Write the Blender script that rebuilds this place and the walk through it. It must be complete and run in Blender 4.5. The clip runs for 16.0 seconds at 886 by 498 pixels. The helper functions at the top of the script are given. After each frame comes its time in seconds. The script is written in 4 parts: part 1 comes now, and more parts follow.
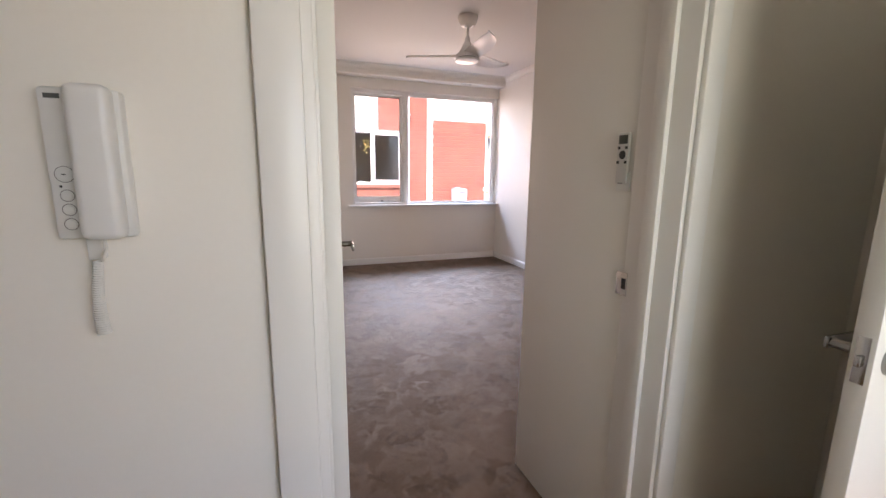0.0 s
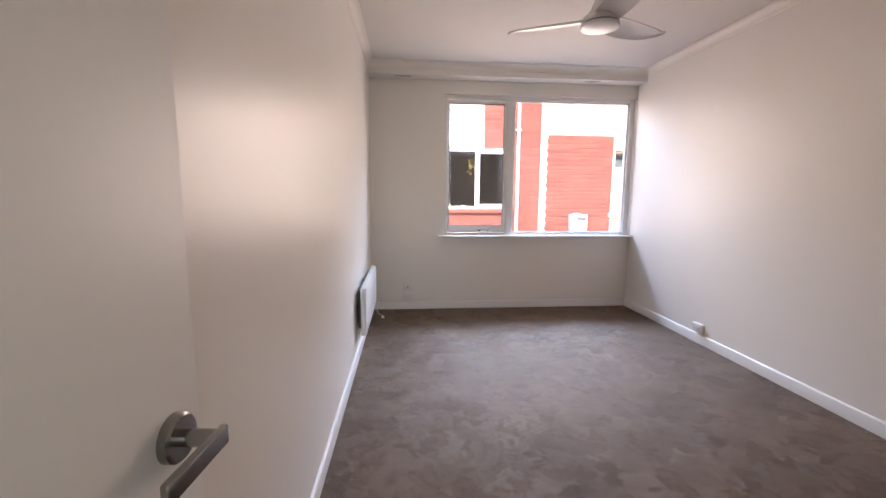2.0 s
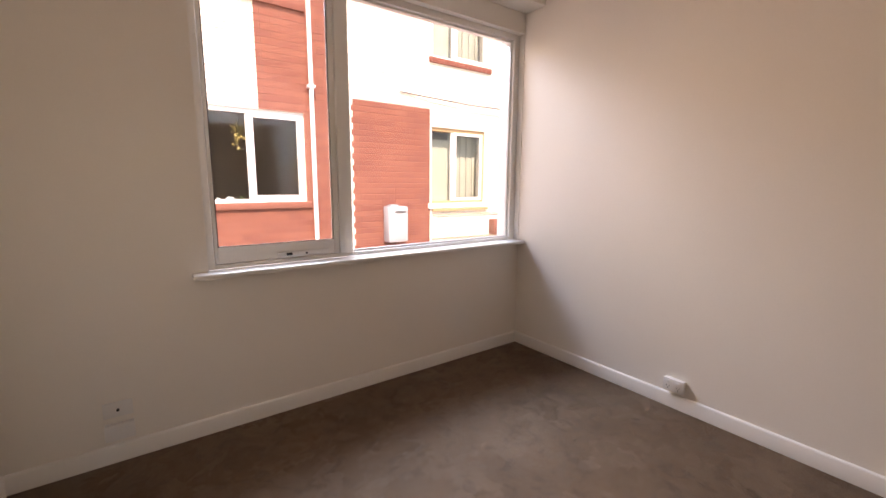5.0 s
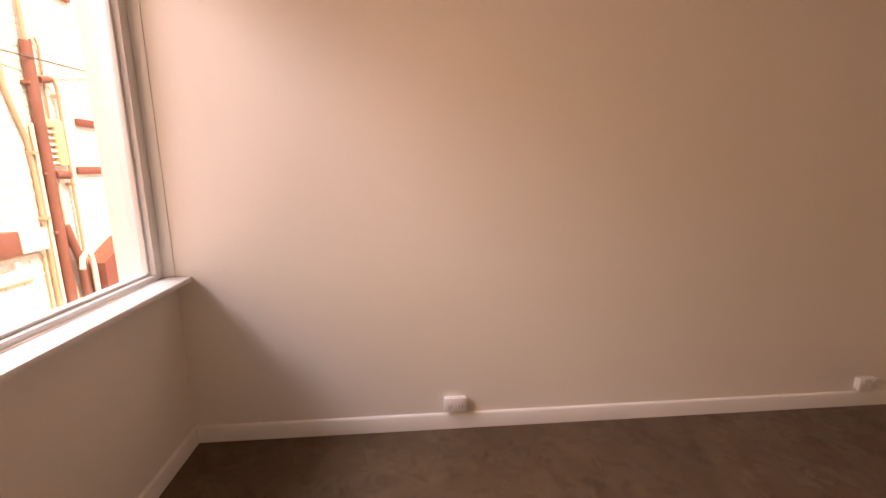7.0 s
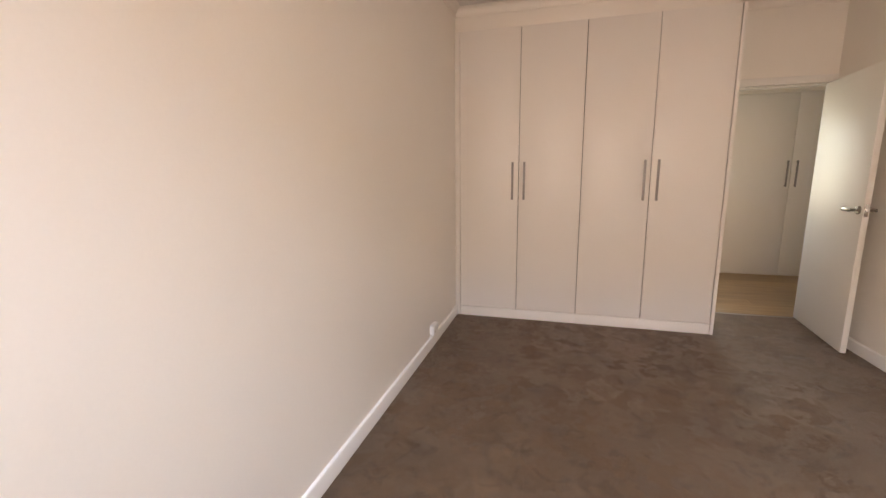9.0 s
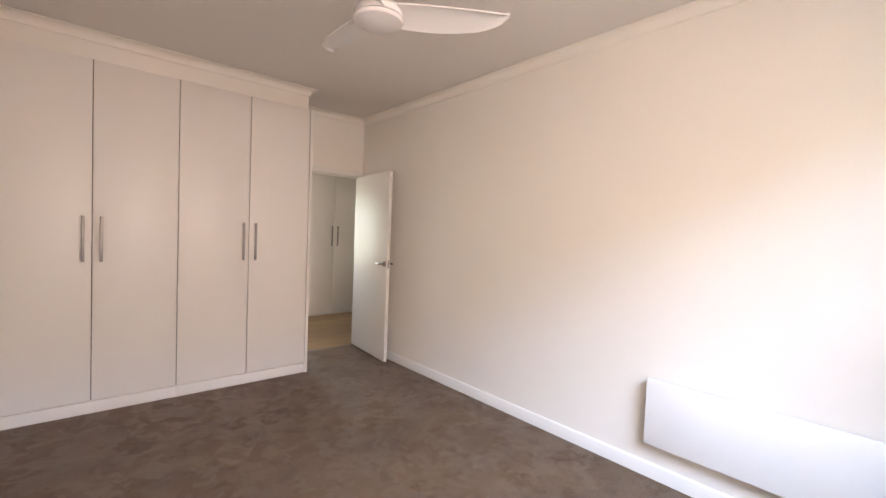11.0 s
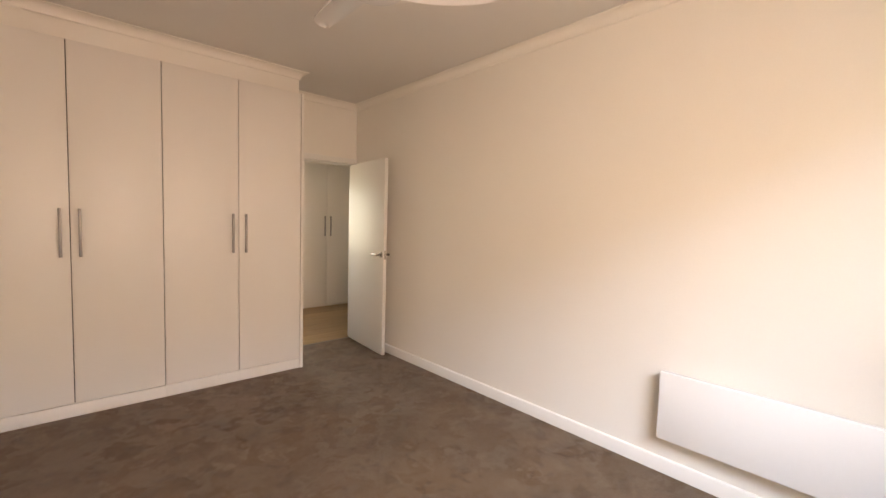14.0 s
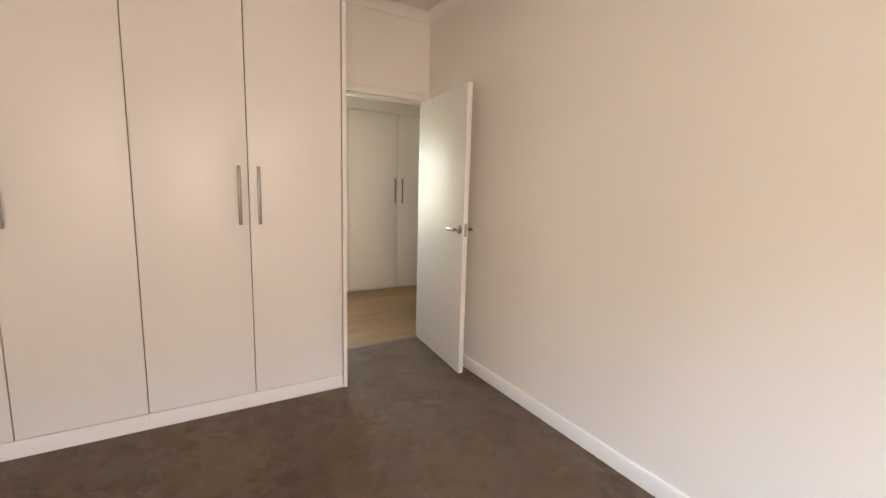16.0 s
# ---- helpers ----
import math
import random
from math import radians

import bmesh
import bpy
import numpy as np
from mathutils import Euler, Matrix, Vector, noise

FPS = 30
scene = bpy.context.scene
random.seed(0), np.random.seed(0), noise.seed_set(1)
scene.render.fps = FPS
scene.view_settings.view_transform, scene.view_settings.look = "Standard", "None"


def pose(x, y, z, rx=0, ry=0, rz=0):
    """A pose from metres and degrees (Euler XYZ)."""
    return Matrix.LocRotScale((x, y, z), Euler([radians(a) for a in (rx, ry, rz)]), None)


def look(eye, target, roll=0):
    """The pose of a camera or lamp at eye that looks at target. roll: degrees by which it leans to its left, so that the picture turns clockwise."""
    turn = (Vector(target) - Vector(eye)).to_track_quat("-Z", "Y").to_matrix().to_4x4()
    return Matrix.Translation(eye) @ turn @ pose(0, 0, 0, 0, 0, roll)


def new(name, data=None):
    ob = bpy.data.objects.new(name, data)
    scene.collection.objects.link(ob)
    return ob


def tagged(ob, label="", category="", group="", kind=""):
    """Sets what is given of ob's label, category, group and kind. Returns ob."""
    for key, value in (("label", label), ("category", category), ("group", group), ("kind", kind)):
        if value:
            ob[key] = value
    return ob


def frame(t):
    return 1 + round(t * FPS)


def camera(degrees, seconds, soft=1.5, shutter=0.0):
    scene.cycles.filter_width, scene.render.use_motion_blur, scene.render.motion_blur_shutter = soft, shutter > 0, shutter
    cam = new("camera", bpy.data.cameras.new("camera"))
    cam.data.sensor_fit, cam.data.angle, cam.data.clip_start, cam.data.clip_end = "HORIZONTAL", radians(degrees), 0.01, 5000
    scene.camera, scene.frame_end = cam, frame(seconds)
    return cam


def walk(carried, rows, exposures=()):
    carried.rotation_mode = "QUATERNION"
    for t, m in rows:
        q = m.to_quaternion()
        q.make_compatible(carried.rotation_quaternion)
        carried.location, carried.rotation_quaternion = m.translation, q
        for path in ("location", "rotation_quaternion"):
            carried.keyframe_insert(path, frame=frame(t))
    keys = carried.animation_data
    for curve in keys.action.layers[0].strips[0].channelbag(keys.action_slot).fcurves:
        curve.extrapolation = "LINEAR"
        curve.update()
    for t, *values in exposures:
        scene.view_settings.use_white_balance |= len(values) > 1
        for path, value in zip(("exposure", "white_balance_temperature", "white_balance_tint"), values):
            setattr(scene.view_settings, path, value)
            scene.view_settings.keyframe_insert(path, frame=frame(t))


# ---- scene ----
PATH = [
    (0, (-0.045, -5.974, 1.336), (0.645, -4.131, 0.975), 0.7),
    (0.5, (0.121, -5.777, 1.326), (0.486, -3.839, 0.996), 0.8),
    (1, (0.269, -5.502, 1.322), (0.479, -3.54, 0.999), 1.1),
    (1.5, (0.308, -5.179, 1.331), (0.476, -3.21, 1.022), 0.7),
    (2, (0.406, -4.805, 1.341), (0.578, -2.83, 1.081), 0.4),
    (2.5, (0.461, -4.471, 1.374), (0.666, -2.499, 1.115), 0.3),
    (3, (0.458, -4.037, 1.392), (0.713, -2.073, 1.112), 0.2),
    (3.2, (0.478, -3.871, 1.387), (0.758, -1.91, 1.106), 0.0),
    (5.3, (0.617, -2.145, 1.327), (1.963, -0.703, 1.0), -0.3),
    (5.5, (0.657, -1.991, 1.332), (2.119, -0.669, 0.993), -0.9),
    (6, (0.742, -1.644, 1.332), (2.494, -0.743, 0.985), -0.8),
    (6.5, (0.866, -1.343, 1.317), (2.795, -0.945, 0.97), -0.8),
    (7, (1.083, -1.089, 1.375), (3.037, -1.257, 0.984), -0.2),
    (7.5, (1.349, -0.945, 1.381), (3.189, -1.638, 1.012), -0.6),
    (8, (1.613, -0.78, 1.379), (3.193, -1.951, 1.015), -1.0),
    (8.5, (1.886, -0.695, 1.36), (3.039, -2.287, 0.991), -1.0),
    (9, (2.143, -0.722, 1.33), (2.679, -2.617, 0.978), -0.6),
    (9.5, (2.302, -0.801, 1.322), (2.118, -2.76, 0.964), -0.5),
    (10, (2.38, -0.753, 1.367), (1.529, -2.526, 1.003), 0.2),
    (12.3, (2.742, -0.452, 1.437), (1.328, -1.854, 1.624), 0.6),
    (12.5, (2.742, -0.465, 1.481), (1.331, -1.87, 1.67), 1.2),
    (13, (2.723, -0.495, 1.471), (1.318, -1.913, 1.595), 1.5),
    (13.5, (2.691, -0.565, 1.443), (1.301, -2.003, 1.442), 1.7),
    (14, (2.533, -0.728, 1.405), (1.191, -2.206, 1.278), 1.6),
    (14.5, (2.349, -0.948, 1.39), (1.093, -2.487, 1.161), 1.5),
    (15, (2.155, -1.247, 1.368), (0.976, -2.842, 1.113), 1.4),
    (15.5, (1.932, -1.547, 1.357), (0.854, -3.208, 1.079), 1.4),
    (16, (1.716, -1.88, 1.331), (0.703, -3.581, 1.048), 1.6),
]
cam = camera(93.5, 16.0)
EXPOSURES = [(0, 2.22, 6850, 31), (1.5, 2.15, 6750, 29), (2, 2.1, 6650, 29), (3, 1.9, 7600, 34), (5.5, 1.55, 9050, 35), (7, 1.5, 11800, 51), (7.5, 1.63, 11300, 48), (8, 1.95, 9100, 38), (8.5, 2.15, 8150, 32), (9.5, 2.62, 7550, 26), (10, 2.7, 7300, 27), (12.5, 2.42, 6850, 25), (13, 2.47, 7050, 25), (13.5, 2.5, 8150, 29), (14, 2.46, 8550, 28), (14.5, 2.56, 7350, 25), (16, 2.72, 7300, 23)]
walk(cam, [(t, look(eye, target, roll)) for t, eye, target, roll in PATH], EXPOSURES)

# ---- world, sun and daylight ----
SUN_ELEVATION, SUN_AZIMUTH = radians(52), radians(200)   # azimuth clockwise from +y
world = bpy.data.worlds.new("sky")
scene.world = world
world.use_nodes = True
wn = world.node_tree
sky = wn.nodes.new("ShaderNodeTexSky")
sky.sky_type, sky.sun_disc = "NISHITA", False
sky.sun_elevation, sky.sun_rotation = SUN_ELEVATION, SUN_AZIMUTH
back = wn.nodes["Background"]
back.inputs["Strength"].default_value = 0.15
wn.links.new(sky.outputs[0], back.inputs["Color"])

sun_data = bpy.data.lights.new("sun", "SUN")
sun_data.energy, sun_data.angle, sun_data.color = 3.3, radians(0.5), (1.0, 0.94, 0.84)
sun = new("sun", sun_data)
sun_from = Vector((math.sin(SUN_AZIMUTH) * math.cos(SUN_ELEVATION), math.cos(SUN_AZIMUTH) * math.cos(SUN_ELEVATION), math.sin(SUN_ELEVATION)))
sun.matrix_world = look(sun_from * 30, (0, 0, 0))

# added lamp in the opening of an assumed hall window, out of view
hall_day = bpy.data.lights.new("unseen_window_lamp", "AREA")
hall_day.shape, hall_day.size, hall_day.size_y, hall_day.energy, hall_day.color = "RECTANGLE", 1.3, 1.15, 1.7, (0.74, 1.0, 0.72)
hall_day.spread = radians(120)
hall_lamp = new("unseen_window_lamp", hall_day)

# added area lamp hung over the side way, standing in for the sky's light
sky_data = bpy.data.lights.new("sky_fill_lamp", "AREA")
sky_data.shape, sky_data.size, sky_data.size_y, sky_data.energy, sky_data.color = "RECTANGLE", 4.2, 1.2, 205.0, (0.43, 0.69, 1.0)
sky_lamp = new("sky_fill_lamp", sky_data)
sky_lamp.matrix_world = look((2.8, 2.4, 4.05), (1.5, -2.0, 0.9))

# added fill lamp in the bedroom window's opening, standing in for daylight off the facade
pane_data = bpy.data.lights.new("window_fill_lamp", "AREA")
pane_data.shape, pane_data.size, pane_data.size_y, pane_data.energy, pane_data.color = "RECTANGLE", 1.75, 1.45, 4.7, (1.0, 0.91, 0.74)
pane_data.spread = radians(135)
pane_lamp = new("window_fill_lamp", pane_data)
pane_lamp.matrix_world = look((1.78, 0.03, 1.66), (0.7, -4.0, 1.0))
hall_lamp.matrix_world = look((0.79, -7.14, 1.5), (1.25, -5.0, 1.4))


# ---- materials ----
def nodes_of(name):
    m = bpy.data.materials.new(name)
    m.use_nodes = True
    return m, m.node_tree, m.node_tree.nodes["Principled BSDF"]


def surface(name, colour, rough=0.6, metal=0.0, coarse=1.5, fine=60.0, spread=0.06, bump=0.08, depth=0.002, spec=0.5, coat=0.0):
    """Paint, plastic, metal: two scales of noise in tone and roughness, and a fine relief."""
    m, t, b = nodes_of(name)
    co = t.nodes.new("ShaderNodeTexCoord")
    n1, n2 = t.nodes.new("ShaderNodeTexNoise"), t.nodes.new("ShaderNodeTexNoise")
    n1.inputs["Scale"].default_value, n1.inputs["Detail"].default_value = coarse, 4
    n2.inputs["Scale"].default_value, n2.inputs["Detail"].default_value = fine, 3
    for n in (n1, n2):
        t.links.new(co.outputs["Object"], n.inputs["Vector"])
    add = t.nodes.new("ShaderNodeMath")
    add.operation = "MULTIPLY_ADD"
    add.inputs[1].default_value = 0.35
    t.links.new(n2.outputs["Fac"], add.inputs[0])
    t.links.new(n1.outputs["Fac"], add.inputs[2])
    ramp = t.nodes.new("ShaderNodeValToRGB")
    ramp.color_ramp.elements[0].position, ramp.color_ramp.elements[1].position = 0.4, 0.95
    ramp.color_ramp.elements[0].color = (*[c * (1 - spread) for c in colour], 1)
    ramp.color_ramp.elements[1].color = (*[min(1, c * (1 + spread)) for c in colour], 1)
    t.links.new(add.outputs[0], ramp.inputs["Fac"])
    t.links.new(ramp.outputs["Color"], b.inputs["Base Color"])
    rr = t.nodes.new("ShaderNodeMapRange")
    rr.inputs["To Min"].default_value, rr.inputs["To Max"].default_value = rough * 0.85, min(1, rough * 1.15)
    t.links.new(n1.outputs["Fac"], rr.inputs["Value"])
    t.links.new(rr.outputs["Result"], b.inputs["Roughness"])
    b.inputs["Metallic"].default_value = metal
    b.inputs["Specular IOR Level"].default_value = spec
    b.inputs["Coat Weight"].default_value = coat
    if bump:
        bp = t.nodes.new("ShaderNodeBump")
        bp.inputs["Strength"].default_value, bp.inputs["Distance"].default_value = bump, depth
        t.links.new(n2.outputs["Fac"], bp.inputs["Height"])
        t.links.new(bp.outputs["Normal"], b.inputs["Normal"])
    return m


WALL = surface("wall_paint", (0.86, 0.818, 0.752), 0.34, coarse=0.9, fine=90, spread=0.025, bump=0.12, depth=0.0015)
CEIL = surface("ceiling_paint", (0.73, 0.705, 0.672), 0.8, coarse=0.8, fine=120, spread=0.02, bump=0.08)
TRIM = surface("gloss_trim_paint", (0.82, 0.80, 0.76), 0.3, coarse=0.7, fine=25, spread=0.012, bump=0.04)
DOOR = surface("door_paint", (0.81, 0.79, 0.74), 0.46, coarse=1.2, fine=70, spread=0.02, bump=0.08)
LAMINATE = surface("cabinet_laminate", (0.83, 0.795, 0.75), 0.37, coarse=1.0, fine=140, spread=0.015, bump=0.05, spec=0.5)
# darkened, so the shade in the door gaps sits in the carcass colour
CARCASS = surface("darkened_carcass", (0.10, 0.085, 0.075), 0.6)
# white enamel of the water heater, greyed to carry its shade in the colour
SHADED_ENAMEL = surface("shaded_white_enamel", (0.40, 0.41, 0.43), 0.35, spread=0.03, bump=0.03)
WHITE_METAL = surface("white_enamel", (0.84, 0.84, 0.83), 0.25, spread=0.015, bump=0.03)
FAN_WHITE = surface("fan_white_plastic", (0.80, 0.79, 0.78), 0.24, spread=0.015, bump=0.02)
PLASTIC = surface("white_plastic", (0.80, 0.79, 0.77), 0.3, spread=0.02, bump=0.03)
AGED_PLASTIC = surface("phone_plastic", (0.74, 0.73, 0.71), 0.35, spread=0.02, bump=0.04)
CHROME = surface("satin_chrome", (0.62, 0.61, 0.60), 0.22, metal=1.0, fine=200, spread=0.05, bump=0.02)
DARK_STEEL = surface("brushed_nickel", (0.31, 0.30, 0.29), 0.24, metal=1.0, fine=160, spread=0.06, bump=0.03)
GREY_METAL = surface("brushed_handle", (0.31, 0.295, 0.285), 0.5, metal=1.0, fine=200, spread=0.05, bump=0.03)
BLACK = surface("black_plastic", (0.02, 0.02, 0.02), 0.4, spread=0.1, bump=0.02)
# near-black colour that stands for the shade in gaps and holes
GAP_SHADE = surface("gap_shade", (0.03, 0.027, 0.024), 0.8, spread=0.1, bump=0)
REMOTE_GREY = surface("remote_grey_plastic", (0.62, 0.61, 0.59), 0.4, spread=0.03, bump=0.03)
LCD = surface("grey_display", (0.07, 0.08, 0.07), 0.15, spread=0.03, bump=0)
RUBBER = surface("cord_plastic", (0.75, 0.73, 0.70), 0.45, spread=0.03, bump=0.03)
CONCRETE = surface("concrete_paving", (0.36, 0.34, 0.31), 0.85, coarse=0.6, fine=25, spread=0.2, bump=0.3, depth=0.004)
ROOF = surface("roof_tiles", (0.24, 0.12, 0.09), 0.8, coarse=1, fine=12, spread=0.2, bump=0.3, depth=0.01)
MORTAR = surface("mortar", (0.25, 0.10, 0.07), 0.9, coarse=3, fine=80, spread=0.1, bump=0.3)
CREAM_MORTAR = surface("pale_mortar", (0.78, 0.73, 0.64), 0.9, coarse=3, fine=80, spread=0.06, bump=0.3)
CREAM_FRAME = surface("cream_timber_frame", (0.44, 0.30, 0.15), 0.45, spread=0.06, bump=0.06)
WHITE_FRAME = surface("white_aluminium", (0.80, 0.79, 0.77), 0.35, spread=0.03, bump=0.03)
PIPE_RED = surface("red_brown_pipe", (0.21, 0.082, 0.055), 0.5, spread=0.15, bump=0.08)
PIPE_TAN = surface("tan_pipe", (0.42, 0.31, 0.20), 0.5, spread=0.12, bump=0.08)
PIPE_CREAM = surface("cream_pipe", (0.72, 0.66, 0.52), 0.5, spread=0.08, bump=0.06)
METER_YELLOW = surface("yellowed_box_paint", (0.62, 0.55, 0.28), 0.5, spread=0.1, bump=0.06)
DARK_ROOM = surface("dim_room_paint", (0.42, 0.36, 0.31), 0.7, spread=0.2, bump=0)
CURTAIN = surface("grey_green_blind", (0.60, 0.62, 0.55), 0.8, coarse=4, fine=60, spread=0.12)
FLOWER = surface("dried_yellow_flowers", (0.55, 0.42, 0.16), 0.7, spread=0.3)
GREEN = surface("green_leaf", (0.07, 0.11, 0.04), 0.6, spread=0.3)
GREY_LABEL = surface("dark_grey_print", (0.10, 0.10, 0.10), 0.5, spread=0.05, bump=0)


def brick_material(name, tones, rough=0.85):
    m, t, b = nodes_of(name)
    info, geo = t.nodes.new("ShaderNodeObjectInfo"), t.nodes.new("ShaderNodeNewGeometry")
    add = t.nodes.new("ShaderNodeMath")
    add.operation = "ADD"
    frac = t.nodes.new("ShaderNodeMath")
    frac.operation = "FRACT"
    t.links.new(info.outputs["Random"], add.inputs[0])
    t.links.new(geo.outputs["Random Per Island"], add.inputs[1])
    t.links.new(add.outputs[0], frac.inputs[0])
    ramp = t.nodes.new("ShaderNodeValToRGB")
    for i, c in enumerate(tones):
        e = ramp.color_ramp.elements[i] if i < 2 else ramp.color_ramp.elements.new(1.0)
        e.color = (*c, 1)
    for i, e in enumerate(ramp.color_ramp.elements):
        e.position = i / (len(tones) - 1)
    t.links.new(frac.outputs[0], ramp.inputs["Fac"])
    co, n = t.nodes.new("ShaderNodeTexCoord"), t.nodes.new("ShaderNodeTexNoise")
    n.inputs["Scale"].default_value, n.inputs["Detail"].default_value = 28, 6
    t.links.new(co.outputs["Object"], n.inputs["Vector"])
    mix = t.nodes.new("ShaderNodeMix")
    mix.data_type, mix.blend_type = "RGBA", "MULTIPLY"
    mix.inputs["Factor"].default_value = 0.5
    shade = t.nodes.new("ShaderNodeValToRGB")
    shade.color_ramp.elements[0].color, shade.color_ramp.elements[1].color = (0.6, 0.58, 0.56, 1), (1, 1, 1, 1)
    shade.color_ramp.elements[0].position, shade.color_ramp.elements[1].position = 0.35, 0.6
    t.links.new(n.outputs["Fac"], shade.inputs["Fac"])
    t.links.new(ramp.outputs["Color"], mix.inputs["A"])
    t.links.new(shade.outputs["Color"], mix.inputs["B"])
    t.links.new(mix.outputs["Result"], b.inputs["Base Color"])
    bp = t.nodes.new("ShaderNodeBump")
    bp.inputs["Strength"].default_value, bp.inputs["Distance"].default_value = 0.3, 0.003
    t.links.new(n.outputs["Fac"], bp.inputs["Height"])
    t.links.new(bp.outputs["Normal"], b.inputs["Normal"])
    b.inputs["Roughness"].default_value = rough
    return m


RED_BRICK = brick_material("red_brick", [(0.235, 0.078, 0.052), (0.275, 0.10, 0.066), (0.21, 0.068, 0.048), (0.255, 0.088, 0.058)])
CREAM_BRICK = brick_material("cream_brick", [(0.85, 0.80, 0.69), (0.87, 0.83, 0.73), (0.82, 0.76, 0.64), (0.86, 0.82, 0.72)])


def carpet_material():
    """Cut-pile carpet: trodden patches where the pile leans, a medium mottle and a fine pile."""
    m, t, b = nodes_of("taupe_carpet")
    co = t.nodes.new("ShaderNodeTexCoord")

    def noise_at(scale, detail, rough, distortion=0.0):
        n = t.nodes.new("ShaderNodeTexNoise")
        n.inputs["Scale"].default_value, n.inputs["Detail"].default_value = scale, detail
        n.inputs["Roughness"].default_value, n.inputs["Distortion"].default_value = rough, distortion
        t.links.new(co.outputs["Object"], n.inputs["Vector"])
        return n

    broad, mid, pile = noise_at(2.6, 5, 0.6, 0.5), noise_at(8.5, 3, 0.5, 1.3), noise_at(420, 3, 0.7)
    r1 = t.nodes.new("ShaderNodeValToRGB")
    e = r1.color_ramp.elements
    e[0].position, e[0].color = 0.34, (0.094, 0.053, 0.029, 1)
    e[1].position, e[1].color = 0.66, (0.126, 0.074, 0.042, 1)
    k = e.new(0.49)
    k.color = (0.106, 0.061, 0.034, 1)
    k = e.new(0.52)
    k.color = (0.112, 0.065, 0.036, 1)
    t.links.new(broad.outputs["Fac"], r1.inputs["Fac"])
    # footprints: small sparse marks with a firm edge
    r2 = t.nodes.new("ShaderNodeValToRGB")
    r2.color_ramp.elements[0].position, r2.color_ramp.elements[0].color = 0.375, (0.71, 0.70, 0.70, 1)
    r2.color_ramp.elements[1].position, r2.color_ramp.elements[1].color = 0.42, (1.0, 1.0, 1.0, 1)
    t.links.new(mid.outputs["Fac"], r2.inputs["Fac"])
    r3 = t.nodes.new("ShaderNodeValToRGB")
    r3.color_ramp.elements[0].position, r3.color_ramp.elements[0].color = 0.3, (0.72, 0.72, 0.72, 1)
    r3.color_ramp.elements[1].position, r3.color_ramp.elements[1].color = 0.7, (1.15, 1.15, 1.15, 1)
    t.links.new(pile.outputs["Fac"], r3.inputs["Fac"])
    last = r1.outputs["Color"]
    for r in (r2, r3):
        mix = t.nodes.new("ShaderNodeMix")
        mix.data_type, mix.blend_type = "RGBA", "MULTIPLY"
        mix.inputs["Factor"].default_value = 1.0
        t.links.new(last, mix.inputs["A"])
        t.links.new(r.outputs["Color"], mix.inputs["B"])
        last = mix.outputs["Result"]
    t.links.new(last, b.inputs["Base Color"])
    b.inputs["Roughness"].default_value = 0.5
    b.inputs["Specular IOR Level"].default_value = 0.55
    b.inputs["Specular Tint"].default_value = (1.0, 0.78, 0.60, 1)
    b.inputs["Sheen Weight"].default_value, b.inputs["Sheen Roughness"].default_value = 0.14, 0.4
    b.inputs["Sheen Tint"].default_value = (0.75, 0.62, 0.5, 1)
    # the pile leans this way and that, patch by patch
    warp = noise_at(9.0, 3, 0.55)
    pull = t.nodes.new("ShaderNodeVectorMath")
    pull.operation = "MULTIPLY_ADD"
    pull.inputs[1].default_value = (0.42, 0.42, 0.0)
    t.links.new(warp.outputs["Color"], pull.inputs[0])
    t.links.new(co.outputs["Object"], pull.inputs[2])
    lean = t.nodes.new("ShaderNodeTexVoronoi")
    lean.inputs["Scale"].default_value = 10.0
    t.links.new(pull.outputs[0], lean.inputs["Vector"])
    step = t.nodes.new("ShaderNodeVectorMath")
    step.operation = "SUBTRACT"
    step.inputs[1].default_value = (0.5, 0.5, 0.5)
    t.links.new(lean.outputs["Color"], step.inputs[0])
    size = t.nodes.new("ShaderNodeVectorMath")
    size.operation = "MULTIPLY"
    size.inputs[1].default_value = (0.34, 0.34, 0.0)
    t.links.new(step.outputs[0], size.inputs[0])
    bent = t.nodes.new("ShaderNodeVectorMath")
    bent.operation = "ADD"
    bump = t.nodes.new("ShaderNodeBump")
    bump.inputs["Strength"].default_value, bump.inputs["Distance"].default_value = 0.7, 0.004
    t.links.new(pile.outputs["Fac"], bump.inputs["Height"])
    t.links.new(bump.outputs["Normal"], bent.inputs[0])
    t.links.new(size.outputs[0], bent.inputs[1])
    unit = t.nodes.new("ShaderNodeVectorMath")
    unit.operation = "NORMALIZE"
    t.links.new(bent.outputs[0], unit.inputs[0])
    t.links.new(unit.outputs[0], b.inputs["Normal"])
    return m


